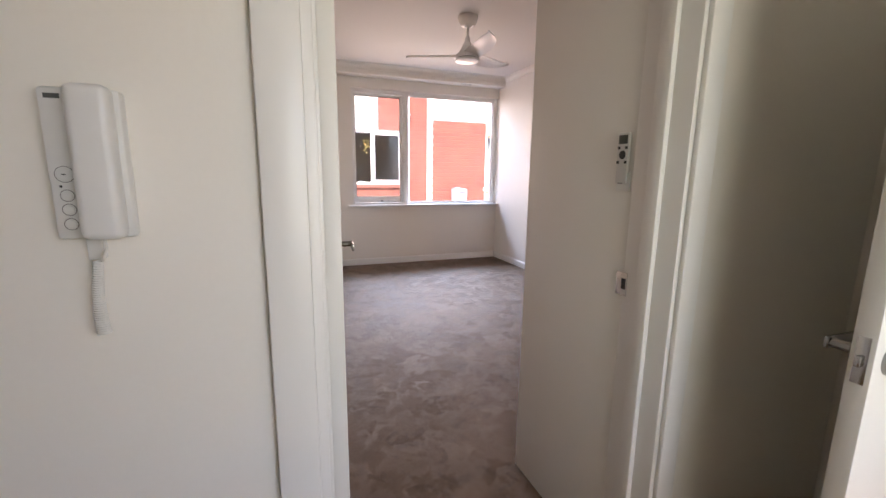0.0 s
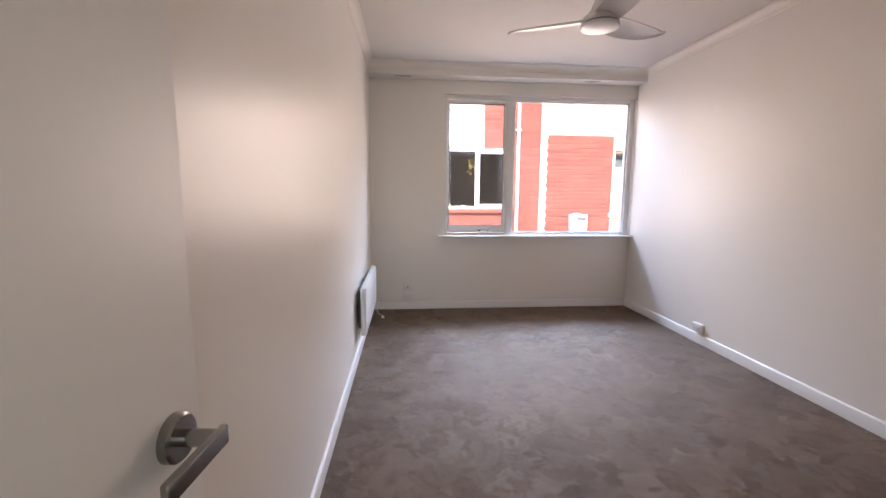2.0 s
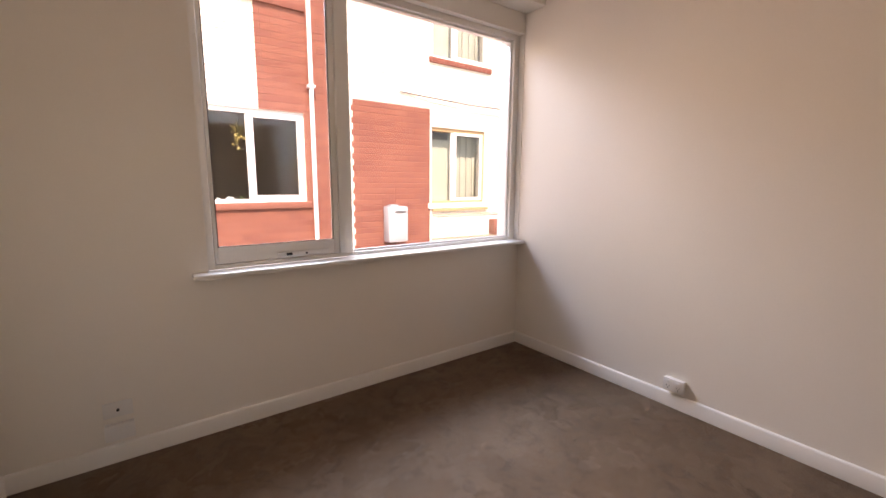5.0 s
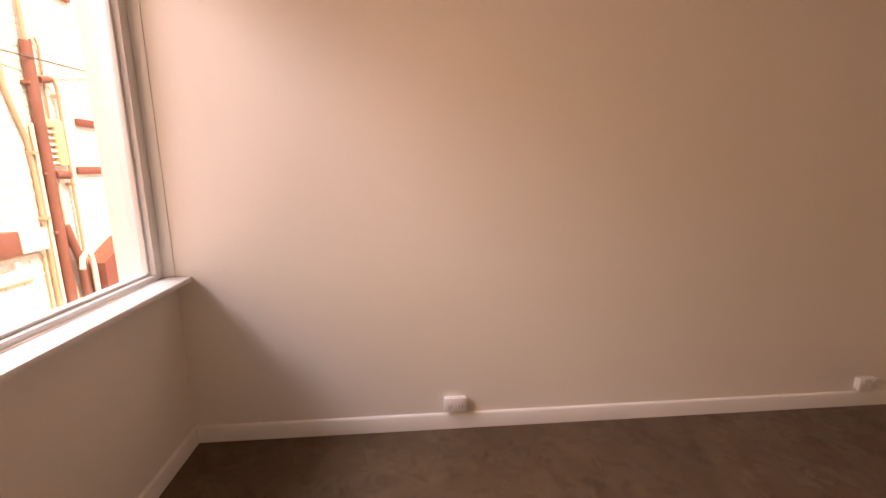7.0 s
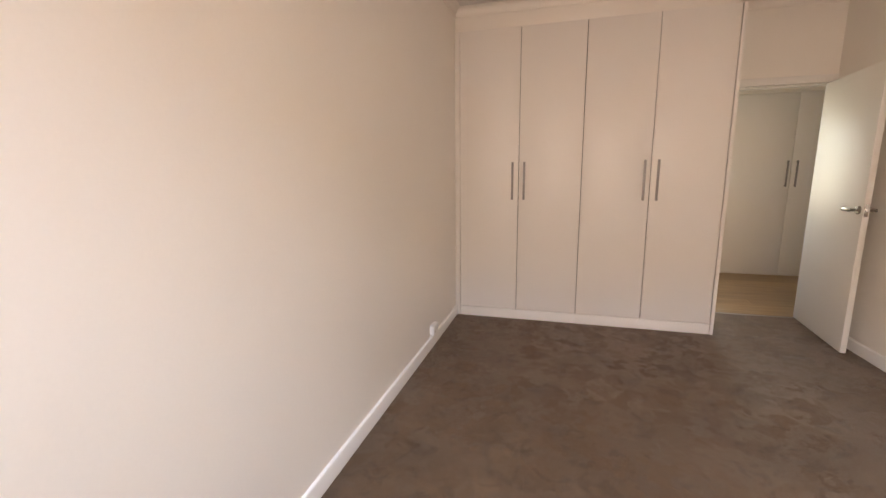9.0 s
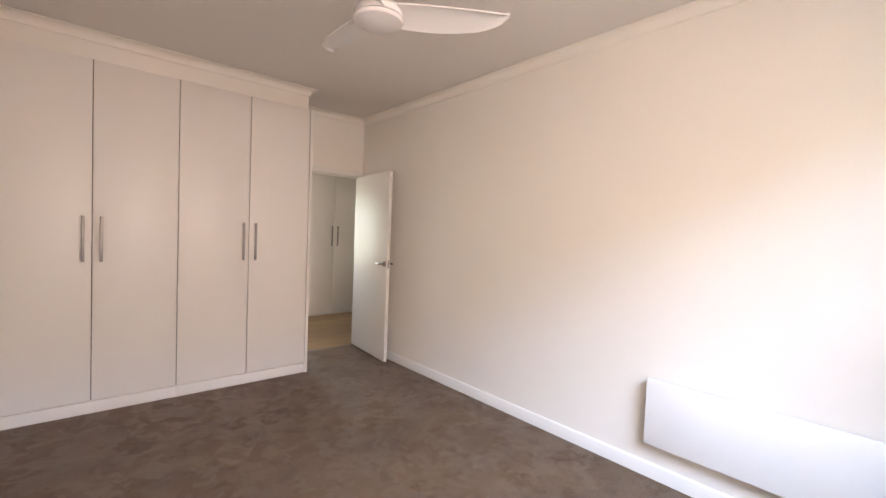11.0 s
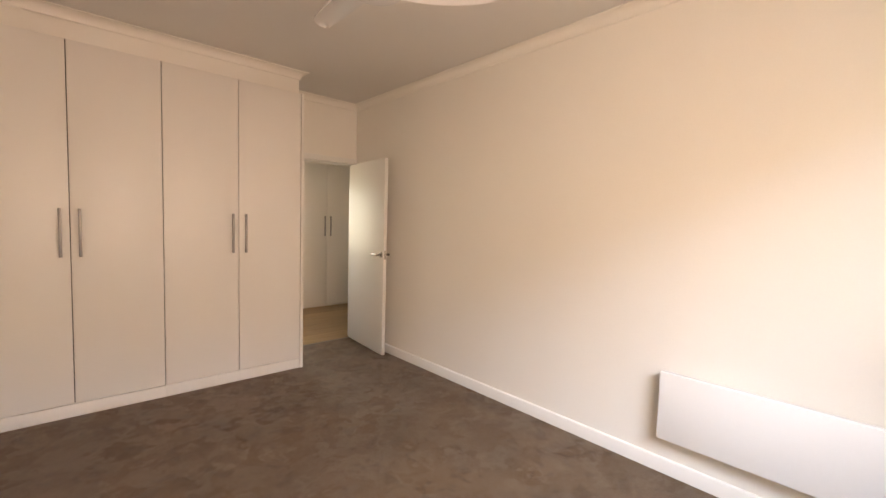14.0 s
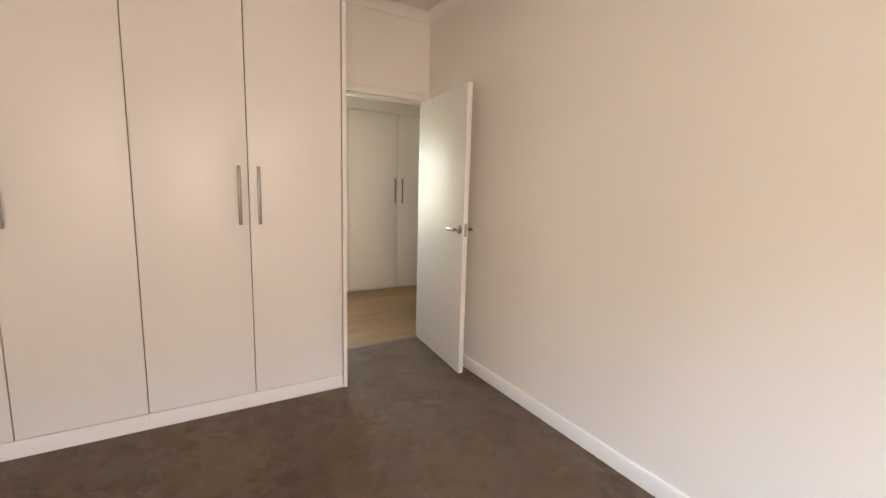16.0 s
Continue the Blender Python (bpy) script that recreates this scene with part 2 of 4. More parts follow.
def timber_material():
    m, t, b = nodes_of("oak_plank")
    co, info = t.nodes.new("ShaderNodeTexCoord"), t.nodes.new("ShaderNodeObjectInfo")
    mp = t.nodes.new("ShaderNodeMapping")
    mp.inputs["Scale"].default_value = (1.2, 22, 22)
    t.links.new(co.outputs["Object"], mp.inputs["Vector"])
    off = t.nodes.new("ShaderNodeVectorMath")
    t.links.new(mp.outputs["Vector"], off.inputs[0])
    mul = t.nodes.new("ShaderNodeMath")
    mul.operation = "MULTIPLY"
    mul.inputs[1].default_value = 40
    t.links.new(info.outputs["Random"], mul.inputs[0])
    t.links.new(mul.outputs[0], off.inputs[1])
    n = t.nodes.new("ShaderNodeTexNoise")
    n.inputs["Scale"].default_value, n.inputs["Detail"].default_value = 1.5, 6
    t.links.new(off.outputs[0], n.inputs["Vector"])
    r = t.nodes.new("ShaderNodeValToRGB")
    r.color_ramp.elements[0].position, r.color_ramp.elements[0].color = 0.3, (0.25, 0.15, 0.065, 1)
    r.color_ramp.elements[1].position, r.color_ramp.elements[1].color = 0.7, (0.40, 0.26, 0.125, 1)
    t.links.new(n.outputs["Fac"], r.inputs["Fac"])
    hsv, vr = t.nodes.new("ShaderNodeHueSaturation"), t.nodes.new("ShaderNodeMapRange")
    vr.inputs["To Min"].default_value, vr.inputs["To Max"].default_value = 0.82, 1.15
    t.links.new(info.outputs["Random"], vr.inputs["Value"])
    t.links.new(vr.outputs["Result"], hsv.inputs["Value"])
    t.links.new(r.outputs["Color"], hsv.inputs["Color"])
    t.links.new(hsv.outputs["Color"], b.inputs["Base Color"])
    b.inputs["Roughness"].default_value = 0.38
    bp = t.nodes.new("ShaderNodeBump")
    bp.inputs["Strength"].default_value, bp.inputs["Distance"].default_value = 0.15, 0.001
    t.links.new(n.outputs["Fac"], bp.inputs["Height"])
    t.links.new(bp.outputs["Normal"], b.inputs["Normal"])
    return m


def pane_material(name, tint, gloss=1.0):
    """Thin window glass: clear through, mirror-like at a slant."""
    m = bpy.data.materials.new(name)
    m.use_nodes = True
    t = m.node_tree
    t.nodes.clear()
    out, mix = t.nodes.new("ShaderNodeOutputMaterial"), t.nodes.new("ShaderNodeMixShader")
    clear, shine, fres = t.nodes.new("ShaderNodeBsdfTransparent"), t.nodes.new("ShaderNodeBsdfGlossy"), t.nodes.new("ShaderNodeLayerWeight")
    power, lift = t.nodes.new("ShaderNodeMath"), t.nodes.new("ShaderNodeMath")
    power.operation, power.inputs[1].default_value = "POWER", 5.0
    lift.operation, lift.inputs[1].default_value, lift.inputs[2].default_value = "MULTIPLY_ADD", 0.8, 0.025
    clear.inputs["Color"].default_value = (*tint, 1)
    shine.inputs["Roughness"].default_value = 0.02
    shine.inputs["Color"].default_value = (gloss, gloss, gloss, 1)
    t.links.new(fres.outputs["Facing"], power.inputs[0])
    t.links.new(power.outputs[0], lift.inputs[0])
    t.links.new(lift.outputs[0], mix.inputs[0])
    t.links.new(clear.outputs[0], mix.inputs[1])
    t.links.new(shine.outputs[0], mix.inputs[2])
    t.links.new(mix.outputs[0], out.inputs[0])
    return m


CARPET, TIMBER = carpet_material(), timber_material()
GLASS = pane_material("window_glass", (0.95, 0.96, 0.955))
FAR_GLASS = pane_material("dim_window_glass", (0.80, 0.82, 0.81))


# ---- mesh helpers ----
def box(bm, x0, x1, y0, y1, z0, z1, bevel=0.0, segments=2, turn=None):
    """A box between the given faces, with rounded edges; turn: a matrix laid on it afterwards."""
    vs = [bm.verts.new((x, y, z)) for z in (z0, z1) for y in (y0, y1) for x in (x0, x1)]
    fs = [bm.faces.new([vs[i] for i in q]) for q in ((0, 2, 3, 1), (4, 5, 7, 6), (0, 1, 5, 4), (2, 6, 7, 3), (0, 4, 6, 2), (1, 3, 7, 5))]
    if bevel:
        es = list({e for f in fs for e in f.edges})
        got = bmesh.ops.bevel(bm, geom=es, offset=bevel, segments=segments, profile=0.5, affect="EDGES")
        vs = list({v for f in got["faces"] for v in f.verts} | {v for v in vs if v.is_valid})
    if turn is not None:
        bmesh.ops.transform(bm, matrix=turn, verts=vs)
    return bm


def boxes(*rows, bevel=0.0):
    bm = bmesh.new()
    for r in rows:
        box(bm, *r, bevel=bevel)
    return bm


def lathe(bm, profile, centre, steps=40, turn=None):
    """A turned shape about the z axis: profile of (radius, z)."""
    rings = []
    for r, z in profile:
        if r < 1e-5:
            rings.append([bm.verts.new((0, 0, z))])
        else:
            rings.append([bm.verts.new((r * math.cos(2 * math.pi * k / steps), r * math.sin(2 * math.pi * k / steps), z)) for k in range(steps)])
    for a, b in zip(rings, rings[1:]):
        for k in range(steps):
            q = [a[k % len(a)], a[(k + 1) % len(a)], b[(k + 1) % len(b)], b[k % len(b)]]
            q = list(dict.fromkeys(q))
            if len(q) > 2:
                bm.faces.new(q)
    m = Matrix.Translation(centre) @ (turn if turn is not None else Matrix())
    bmesh.ops.transform(bm, matrix=m, verts=[v for ring in rings for v in ring])
    return bm


def tube(bm, points, radius, steps=10):
    """A round tube along points."""
    pts = [Vector(p) for p in points]
    rings, side = [], None
    for i, p in enumerate(pts):
        way = (pts[min(i + 1, len(pts) - 1)] - pts[max(i - 1, 0)]).normalized()
        if side is None:
            side = way.orthogonal().normalized()
        side = (side - way * side.dot(way)).normalized()
        up = way.cross(side)
        rings.append([bm.verts.new(p + radius * (math.cos(2 * math.pi * k / steps) * side + math.sin(2 * math.pi * k / steps) * up)) for k in range(steps)])
    for a, b in zip(rings, rings[1:]):
        for k in range(steps):
            bm.faces.new((a[k], a[(k + 1) % steps], b[(k + 1) % steps], b[k]))
    bm.faces.new(rings[0][::-1])
    bm.faces.new(rings[-1])
    return bm


def sweep(profile, start, end, out, mitre=(0, 0)):
    """A moulding: profile of (out from the wall, up), closed, drawn from start to end; out: the way off the wall; mitre: how the ends are cut."""
    bm = bmesh.new()
    o = Vector(out)
    way = (Vector(end) - Vector(start)).normalized()
    a, b = ([bm.verts.new(Vector(s) + o * d + way * (d * m) + Vector((0, 0, z))) for d, z in profile] for s, m in ((start, mitre[0]), (end, mitre[1])))
    n = len(profile)
    for k in range(n):
        bm.faces.new((a[k], a[(k + 1) % n], b[(k + 1) % n], b[k]))
    bm.faces.new(a[::-1])
    bm.faces.new(b)
    return bm


def mesh_from(name, bm, material, smooth=True):
    bmesh.ops.recalc_face_normals(bm, faces=bm.faces)
    me = bpy.data.meshes.new(name)
    bm.to_mesh(me)
    bm.free()
    me.materials.append(material)
    if smooth:
        for p in me.polygons:
            p.use_smooth = True
        me.set_sharp_from_angle(angle=radians(35))
    return me


HOME = {}


def thing(name, at, label, category, group=""):
    ob = new(name)
    ob.location = at
    ob.empty_display_size = 0.05
    HOME[ob.name] = Vector(at)
    return tagged(ob, label, category, group)


def part(name, bm, material, parent, label=""):
    """One mesh, in world coordinates, under a thing or a part."""
    ob = new(name, mesh_from(name, bm, material))
    ob.parent = parent
    ob.matrix_parent_inverse = Matrix.Translation(-HOME.get(parent.name, Vector()))
    return tagged(ob, label)


def structure(name, bm, material, label="", category=""):
    return tagged(new(name, mesh_from(name, bm, material)), label, category, kind="structure")


# ---- the shell: bedroom, hall and the room beyond ----
W, CEILING = 3.08, 2.722          # bedroom width and height
WIN = (0.835, 3.075, 0.87, 2.455)  # window opening: x, x, z, z
DOORWAY = (-0.015, 0.915, 2.06)       # rough opening for the door lining

structure("wall_north", boxes(
    (-0.12, WIN[0], 0, 0.25, -0.1, 2.9), (WIN[0], WIN[1], 0, 0.25, -0.1, WIN[2] - 0.026), (WIN[0], WIN[1], 0, 0.25, WIN[3], 2.9),
    (WIN[1], 3.32, 0, 0.25, -0.1, 2.9)), WALL, "warm white painted wall with a wide window", "wall")
structure("wall_west", boxes((-0.12, 0, -5.06, 0, -0.1, 2.9)), WALL, "warm white painted plaster wall", "wall")
structure("wall_east", boxes((W, W + 0.24, -5.06, 0, -0.1, 2.9)), WALL, "warm white painted plaster wall", "wall")
structure("wall_south", boxes(
    (-1.72, DOORWAY[0], -5.2, -5.06, -0.1, 2.9), (DOORWAY[0], DOORWAY[1], -5.2, -5.06, DOORWAY[2], 2.9),
    (DOORWAY[1], 3.32, -5.2, -5.06, -0.1, 2.9)), WALL, "white painted wall around the bedroom doorway", "wall")
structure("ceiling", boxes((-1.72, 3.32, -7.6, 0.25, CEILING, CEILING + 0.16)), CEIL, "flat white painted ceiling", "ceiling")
floor = structure("floor", boxes((0.0, W, -5.1, 0.0, -0.1, 0.0)), CARPET, "taupe cut-pile carpet with trodden marks", "carpet")

# hall walls, plain
structure("wall_hall_west", boxes((-1.72, -1.6, -7.6, -5.2, -0.1, 2.9)), WALL, "white painted hall wall", "wall")
structure("wall_hall_east", boxes((1.7, 1.8, -5.58, -5.2, -0.1, 2.9), (1.7, 1.8, -7.0, -6.44, -0.1, 2.9), (1.7, 1.8, -6.44, -5.58, 2.06, 2.9)), WALL, "white painted hall wall with a doorway", "wall")
structure("wall_hall_south", boxes((-1.6, 0.2, -7.6, -7.56, -0.1, 2.9), (0.105, 0.13, -7.56, -7.0, -0.1, 2.9),
    (0.13, 1.5, -7.1, -7.0, -0.1, 0.9), (0.13, 1.5, -7.1, -7.0, 2.1, 2.9), (1.5, 3.32, -7.1, -7.0, -0.1, 2.9)), WALL, "white painted hall wall", "wall")
structure("wall_far_east", boxes((3.2, 3.32, -7.0, -5.2, -0.1, 2.9)), WALL, "white painted wall", "wall")

# bulkhead over the window, with vent slots in its underside
BULK = 2.596
structure("window_bulkhead", boxes((0.0, W, -0.19, 0.0, BULK, CEILING), bevel=0.004), WALL, "white painted bulkhead above the window", "bulkhead")
structure("wardrobe_bulkhead", boxes((0.932, W, -5.06, -4.492, 2.537, CEILING), bevel=0.003), WALL, "white painted bulkhead above the wardrobes", "bulkhead")

COVE = [(0, 0), (0, -0.068)] + [(0.008 + 0.047 * (1 - math.cos(a)), -0.062 + 0.056 * math.sin(a)) for a in [radians(d) for d in (0, 15, 30, 45, 60, 75, 90)]] + [(0.062, -0.006), (0.062, 0)]
ztop = CEILING - 0.001
for name, a, b, out in (("cornice_west", (0.001, -5.06, ztop), (0.001, -0.19, ztop), (1, 0, 0)),
                        ("cornice_east", (W - 0.001, -4.49, ztop), (W - 0.001, -0.19, ztop), (-1, 0, 0)),
                        ("cornice_south", (0.001, -5.059, ztop), (0.93, -5.059, ztop), (0, 1, 0)),
                        ("cornice_wardrobe", (0.931, -4.491, ztop), (W, -4.491, ztop), (0, 1, 0)),
                        ("cornice_wardrobe_side", (0.931, -5.06, ztop), (0.931, -4.491, ztop), (-1, 0, 0)),
                        ("cornice_north", (0.0, -0.191, ztop), (W, -0.191, ztop), (0, -1, 0))):
    cut = {"cornice_wardrobe": (-1, 0), "cornice_wardrobe_side": (0, 1)}.get(name, (0, 0))
    structure(name, sweep(COVE, a, b, out, cut), WALL, "white plaster cove cornice", "cornice")

SKIRT = [(0, 0), (0.015, 0), (0.015, 0.078), (0.012, 0.084), (0.006, 0.088), (0, 0.088)]
for name, a, b, out in (("baseboard_west", (0.0, -5.03, 0), (0.0, -0.001, 0), (1, 0, 0)), ("baseboard_east", (W, -4.47, 0), (W, -0.001, 0), (-1, 0, 0)),
                        ("baseboard_north", (0.015, 0.0, 0), (W - 0.015, 0.0, 0), (0, -1, 0)),
                        ("baseboard_hall", (-1.6, -5.2, 0), (-0.087, -5.2, 0), (0, -1, 0)), ("baseboard_hall_east", (0.962, -5.2, 0), (1.7, -5.2, 0), (0, -1, 0))):
    structure(name, sweep(SKIRT, a, b, out), TRIM, "white gloss painted skirting board", "skirting")


def vent_slot(x, y):
    v = thing("vent", (x, y, BULK), "slim white slotted air vent under the bulkhead", "vent", "bulkhead vents")
    part("frame", boxes((x - 0.095, x + 0.095, y - 0.028, y + 0.028, BULK - 0.0035, BULK - 0.0002), bevel=0.001), TRIM, v)
    # dark strips laid on the frame for the shade inside the slots
    for dy in (-0.014, 0.014):
        part("slot", boxes((x - 0.088, x + 0.088, y + dy - 0.004, y + dy + 0.004, BULK - 0.0043, BULK - 0.0038)), GAP_SHADE, v, "dark strip for the shade in the slot")


vent_slot(0.375, -0.135)
vent_slot(2.47, -0.135)

# ---- the window ----
win = thing("window_1", (1.95, 0.08, 0.87), "wide white painted window with an opening sash and a fixed pane", "window")
tagged(win, kind="structure")
Y0, Y1 = 0.05, 0.14
fr = part("window_frame", boxes((0.835, 0.872, Y0, Y1, 0.87, 2.455), (3.02, 3.075, Y0, Y1, 0.87, 2.455), (0.872, 3.02, Y0, Y1, 2.412, 2.455),
                                (0.872, 3.02, Y0, Y1, 0.87, 0.893), (1.566, 1.648, Y0, Y1, 0.893, 2.412), bevel=0.003), TRIM, win)
part("stop_bead", boxes((1.650, 1.660, 0.075, 0.10, 0.905, 2.398), (3.006, 3.018, 0.075, 0.10, 0.905, 2.398), (1.650, 3.018, 0.075, 0.10, 0.894, 0.905), (1.650, 3.018, 0.075, 0.10, 2.398, 2.410), bevel=0.002), TRIM, win)
part("pane", boxes((1.648, 3.02, 0.101, 0.105, 0.894, 2.411)), GLASS, win, "large clear fixed pane").visible_shadow = False
sash = part("sash", boxes((0.876, 0.893, 0.062, 0.10, 0.897, 2.404), (1.530, 1.562, 0.062, 0.10, 0.897, 2.404), (0.893, 1.530, 0.062, 0.10, 0.897, 0.982), (0.893, 1.530, 0.062, 0.10, 2.368, 2.404), bevel=0.003), TRIM, win)
part("pane", boxes((0.893, 1.530, 0.08, 0.084, 0.982, 2.368)), GLASS, sash, "clear sash pane").visible_shadow = False
part("seal", boxes((0.8935, 0.899, 0.0665, 0.0795, 0.983, 2.367), (1.5245, 1.5295, 0.0665, 0.0795, 0.983, 2.367), (0.9, 1.524, 0.0665, 0.0795, 2.358, 2.367), (0.9, 1.524, 0.0665, 0.0795, 0.983, 0.9865)), CARCASS, sash, "dark glazing seal")
latch = part("latch", boxes((1.19, 1.49, 0.040, 0.0618, 0.902, 0.934), bevel=0.009), PLASTIC, sash, "white winder plate")
part("lever", boxes((1.235, 1.268, 0.032, 0.0398, 0.912, 0.928), bevel=0.003), BLACK, sash, "small black winder socket")
part("screw", boxes((1.345, 1.357, 0.036, 0.0398, 0.913, 0.923), bevel=0.002), BLACK, sash)
part("window_sill", boxes((0.762, W - 0.001, -0.075, 0.0498, 0.845, 0.870), bevel=0.006), TRIM, win)


# ---- the door and its frame ----
frame_ob = structure("door_frame", boxes(
    (-0.015, 0.009, -5.2, -5.045, 0, 2.045), (0.885, 0.915, -5.2, -5.03, 0, 2.045), (-0.015, 0.915, -5.2, -5.045, 2.045, 2.06),
    (0.009, 0.017, -5.18, -5.105, 0, 2.033), (0.868, 0.885, -5.138, -5.094, 0, 2.033), (0.009, 0.885, -5.18, -5.10, 2.033, 2.045), bevel=0.002), TRIM, "white gloss door lining with stops", "door frame")
structure("architrave_hall", boxes((-0.085, -0.010, -5.222, -5.2, 0, 2.14), (0.897, 0.960, -5.216, -5.2, 0, 2.14), (-0.010, 0.897, -5.222, -5.2, 2.055, 2.14), bevel=0.005), TRIM, "white gloss architrave round the doorway", "architrave")
structure("architrave_room", boxes((0.0, 0.89, -5.06, -5.043, 2.058, 2.105), bevel=0.004), TRIM, "white gloss architrave over the door", "architrave")
structure("threshold", boxes((0.018, 0.866, -5.118, -5.098, -0.01, 0.004), bevel=0.002), GREY_METAL, "slim metal threshold strip", "threshold")


def lever_set(leaf, free, along, off, z, label="satin chrome lever handle"):
    """A round rose, a stem and a lever that points back along the leaf. off: the way out of the face."""
    o, l = Vector(off), Vector(along)
    base = Vector((*free, z)) + l * 0.052
    turn = o.to_track_quat("Z", "X").to_matrix().to_4x4()
    bm = bmesh.new()
    lathe(bm, [(0, 0.0), (0.029, 0.0), (0.029, 0.010), (0.026, 0.013), (0, 0.013)], base, 32, turn)
    handle = part("door_handle", bm, DARK_STEEL, leaf, label)
    bm = bmesh.new()
    tube(bm, [base + o * 0.009, base + o * 0.052], 0.0105, 14)
    box(bm, -0.012, 0.098, -0.0050, 0.0050, -0.0120, 0.0120, bevel=0.003,
        turn=Matrix.Translation(base + o * 0.056) @ Matrix((l, Vector((0, 0, 1)).cross(l), Vector((0, 0, 1)))).transposed().to_4x4())
    part("lever", bm, DARK_STEEL, handle)


def door_leaf(name, hinge, free, thick, height, off, label, lever=1.055):
    """A flush door leaf, open: its seen face runs from hinge to free; off: the way out of that face."""
    h, e, o = Vector((*hinge, 0)), Vector((*free, 0)), Vector((*off, 0)).normalized()
    l = (e - h).normalized()
    o = (o - l * o.dot(l)).normalized()
    d = thing(name, (hinge[0], hinge[1], 0.0), label, "door")
    tagged(d, kind="structure")
    turn = Matrix((l, o, Vector((0, 0, 1)))).transposed().to_4x4()
    turn.translation = h
    n = (e - h).length
    leaf = part("leaf", box(bmesh.new(), 0, n, -thick, 0, 0.014, height, bevel=0.002, turn=turn), DOOR, d)
    for side in (1, -1):
        face = e if side == 1 else e - o * thick
        lever_set(d, (face.x, face.y), -l, o * side, lever)
    plate = bmesh.new()
    box(plate, n, n + 0.0012, -thick + 0.008, -0.008, lever - 0.045, lever + 0.045, bevel=0.0005, turn=turn)
    part("latch_plate", plate, CHROME, d, "chrome latch plate on the door edge")
    bolt = bmesh.new()
    box(bolt, n + 0.001, n + 0.011, -thick + 0.012, -0.014, lever - 0.012, lever + 0.010, bevel=0.003, turn=turn)
    part("latch_bolt", bolt, CHROME, d)
    for z in (0.22, 1.75):
        bm = bmesh.new()
        p = h - o * (thick + 0.004) - l * 0.002
        tube(bm, [p + Vector((0, 0, z)), p + Vector((0, 0, z + 0.09))], 0.006, 12)
        part("hinge", bm, CHROME, d)
    return d


door_leaf("door_1", (0.058, -5.095), (0.135, -4.270), 0.036, 2.038, (1, 0), "white painted flush door standing open against the wall")
door_leaf("door_2", (1.70, -5.60), (0.915, -5.595), 0.036, 2.038, (0, -1), "white painted flush hall door standing open", 1.01)

strike = thing("strike_plate", (0.884, -5.052, 1.0), "satin metal strike plate on the door lining", "strike plate")
part("plate", boxes((0.8825, 0.8848, -5.046, -5.004, 0.980, 1.05), bevel=0.0008), CHROME, strike)
# dark patch on the plate for the shade inside the hole
part("latch_hole", boxes((0.8818, 0.8824, -5.042, -5.026, 1.000, 1.032)), GAP_SHADE, strike, "dark patch for the shade in the latch hole")


# ---- wardrobes ----
def bar_handle(x, z0, z1, y, parent):
    h = part("handle", boxes((x - 0.009, x + 0.009, y + 0.024, y + 0.036, z0, z1), bevel=0.002), GREY_METAL, parent, "brushed metal bar handle")
    for z in (z0 + 0.012, z1 - 0.022):
        part("handle_post", boxes((x - 0.004, x + 0.004, y, y + 0.0238, z, z + 0.010)), GREY_METAL, parent)


def wardrobe(x0, x1, face, back, top, base, handles, label, group, name="wardrobe", end=False):
    """A two-door unit. face: the plane of the doors; handles: height from and to."""
    w = thing(name, ((x0 + x1) / 2, face - 0.02, 0.0), label, "wardrobe", group)
    mid = (x0 + x1) / 2
    part("carcass", boxes((x0 + 0.001, x1 - 0.001, back, face - 0.026, base, top - 0.001)), CARCASS, w)
    part("kickboard", boxes((x0, x1, face - 0.03, face - 0.004, 0.0, base - 0.004), bevel=0.0015), LAMINATE, w)
    for a, b, hx in ((x0 + 0.0025, mid - 0.0025, mid - 0.05), (mid + 0.0025, x1 - 0.0025, mid + 0.05)):
        d = part("door", boxes((a, b, face - 0.02, face, base + 0.002, top - 0.004), bevel=0.0012), LAMINATE, w)
        bar_handle(hx, handles[0], handles[1], face, d)
    return w


FACE = -4.470
wardrobe(0.9225, 1.984, FACE, -5.05, 2.535, 0.092, (1.105, 1.430), "built-in white laminate wardrobe with two tall doors beside the passage", "built-in wardrobes")
wardrobe(1.984, 3.034, FACE, -5.05, 2.535, 0.092, (1.105, 1.430), "built-in white laminate wardrobe with two tall doors against the wall", "built-in wardrobes")
panel = thing("end_panel", (0.905, -4.76, 0), "white laminate wardrobe end panel lining the passage", "panel")
part("panel", boxes((0.893, 0.918, -5.029, -4.469, 0.0, 2.536), bevel=0.0015), LAMINATE, panel)
part("edge_strip", boxes((0.8932, 0.9178, -4.4688, -4.467, 0.0, 2.536)), LAMINATE, panel, "white laminate edging")
fill = thing("filler_strip", (3.057, -4.48, 0), "narrow white laminate filler strip between wardrobe and wall", "panel")
part("strip", boxes((3.037, W - 0.001, -4.495, -4.474, 0.0, 2.535), bevel=0.001), LAMINATE, fill)
structure("wall_passage", boxes((0.894, 0.93, -5.06, -5.03, 0, CEILING)), WALL, "white painted nib wall", "wall")

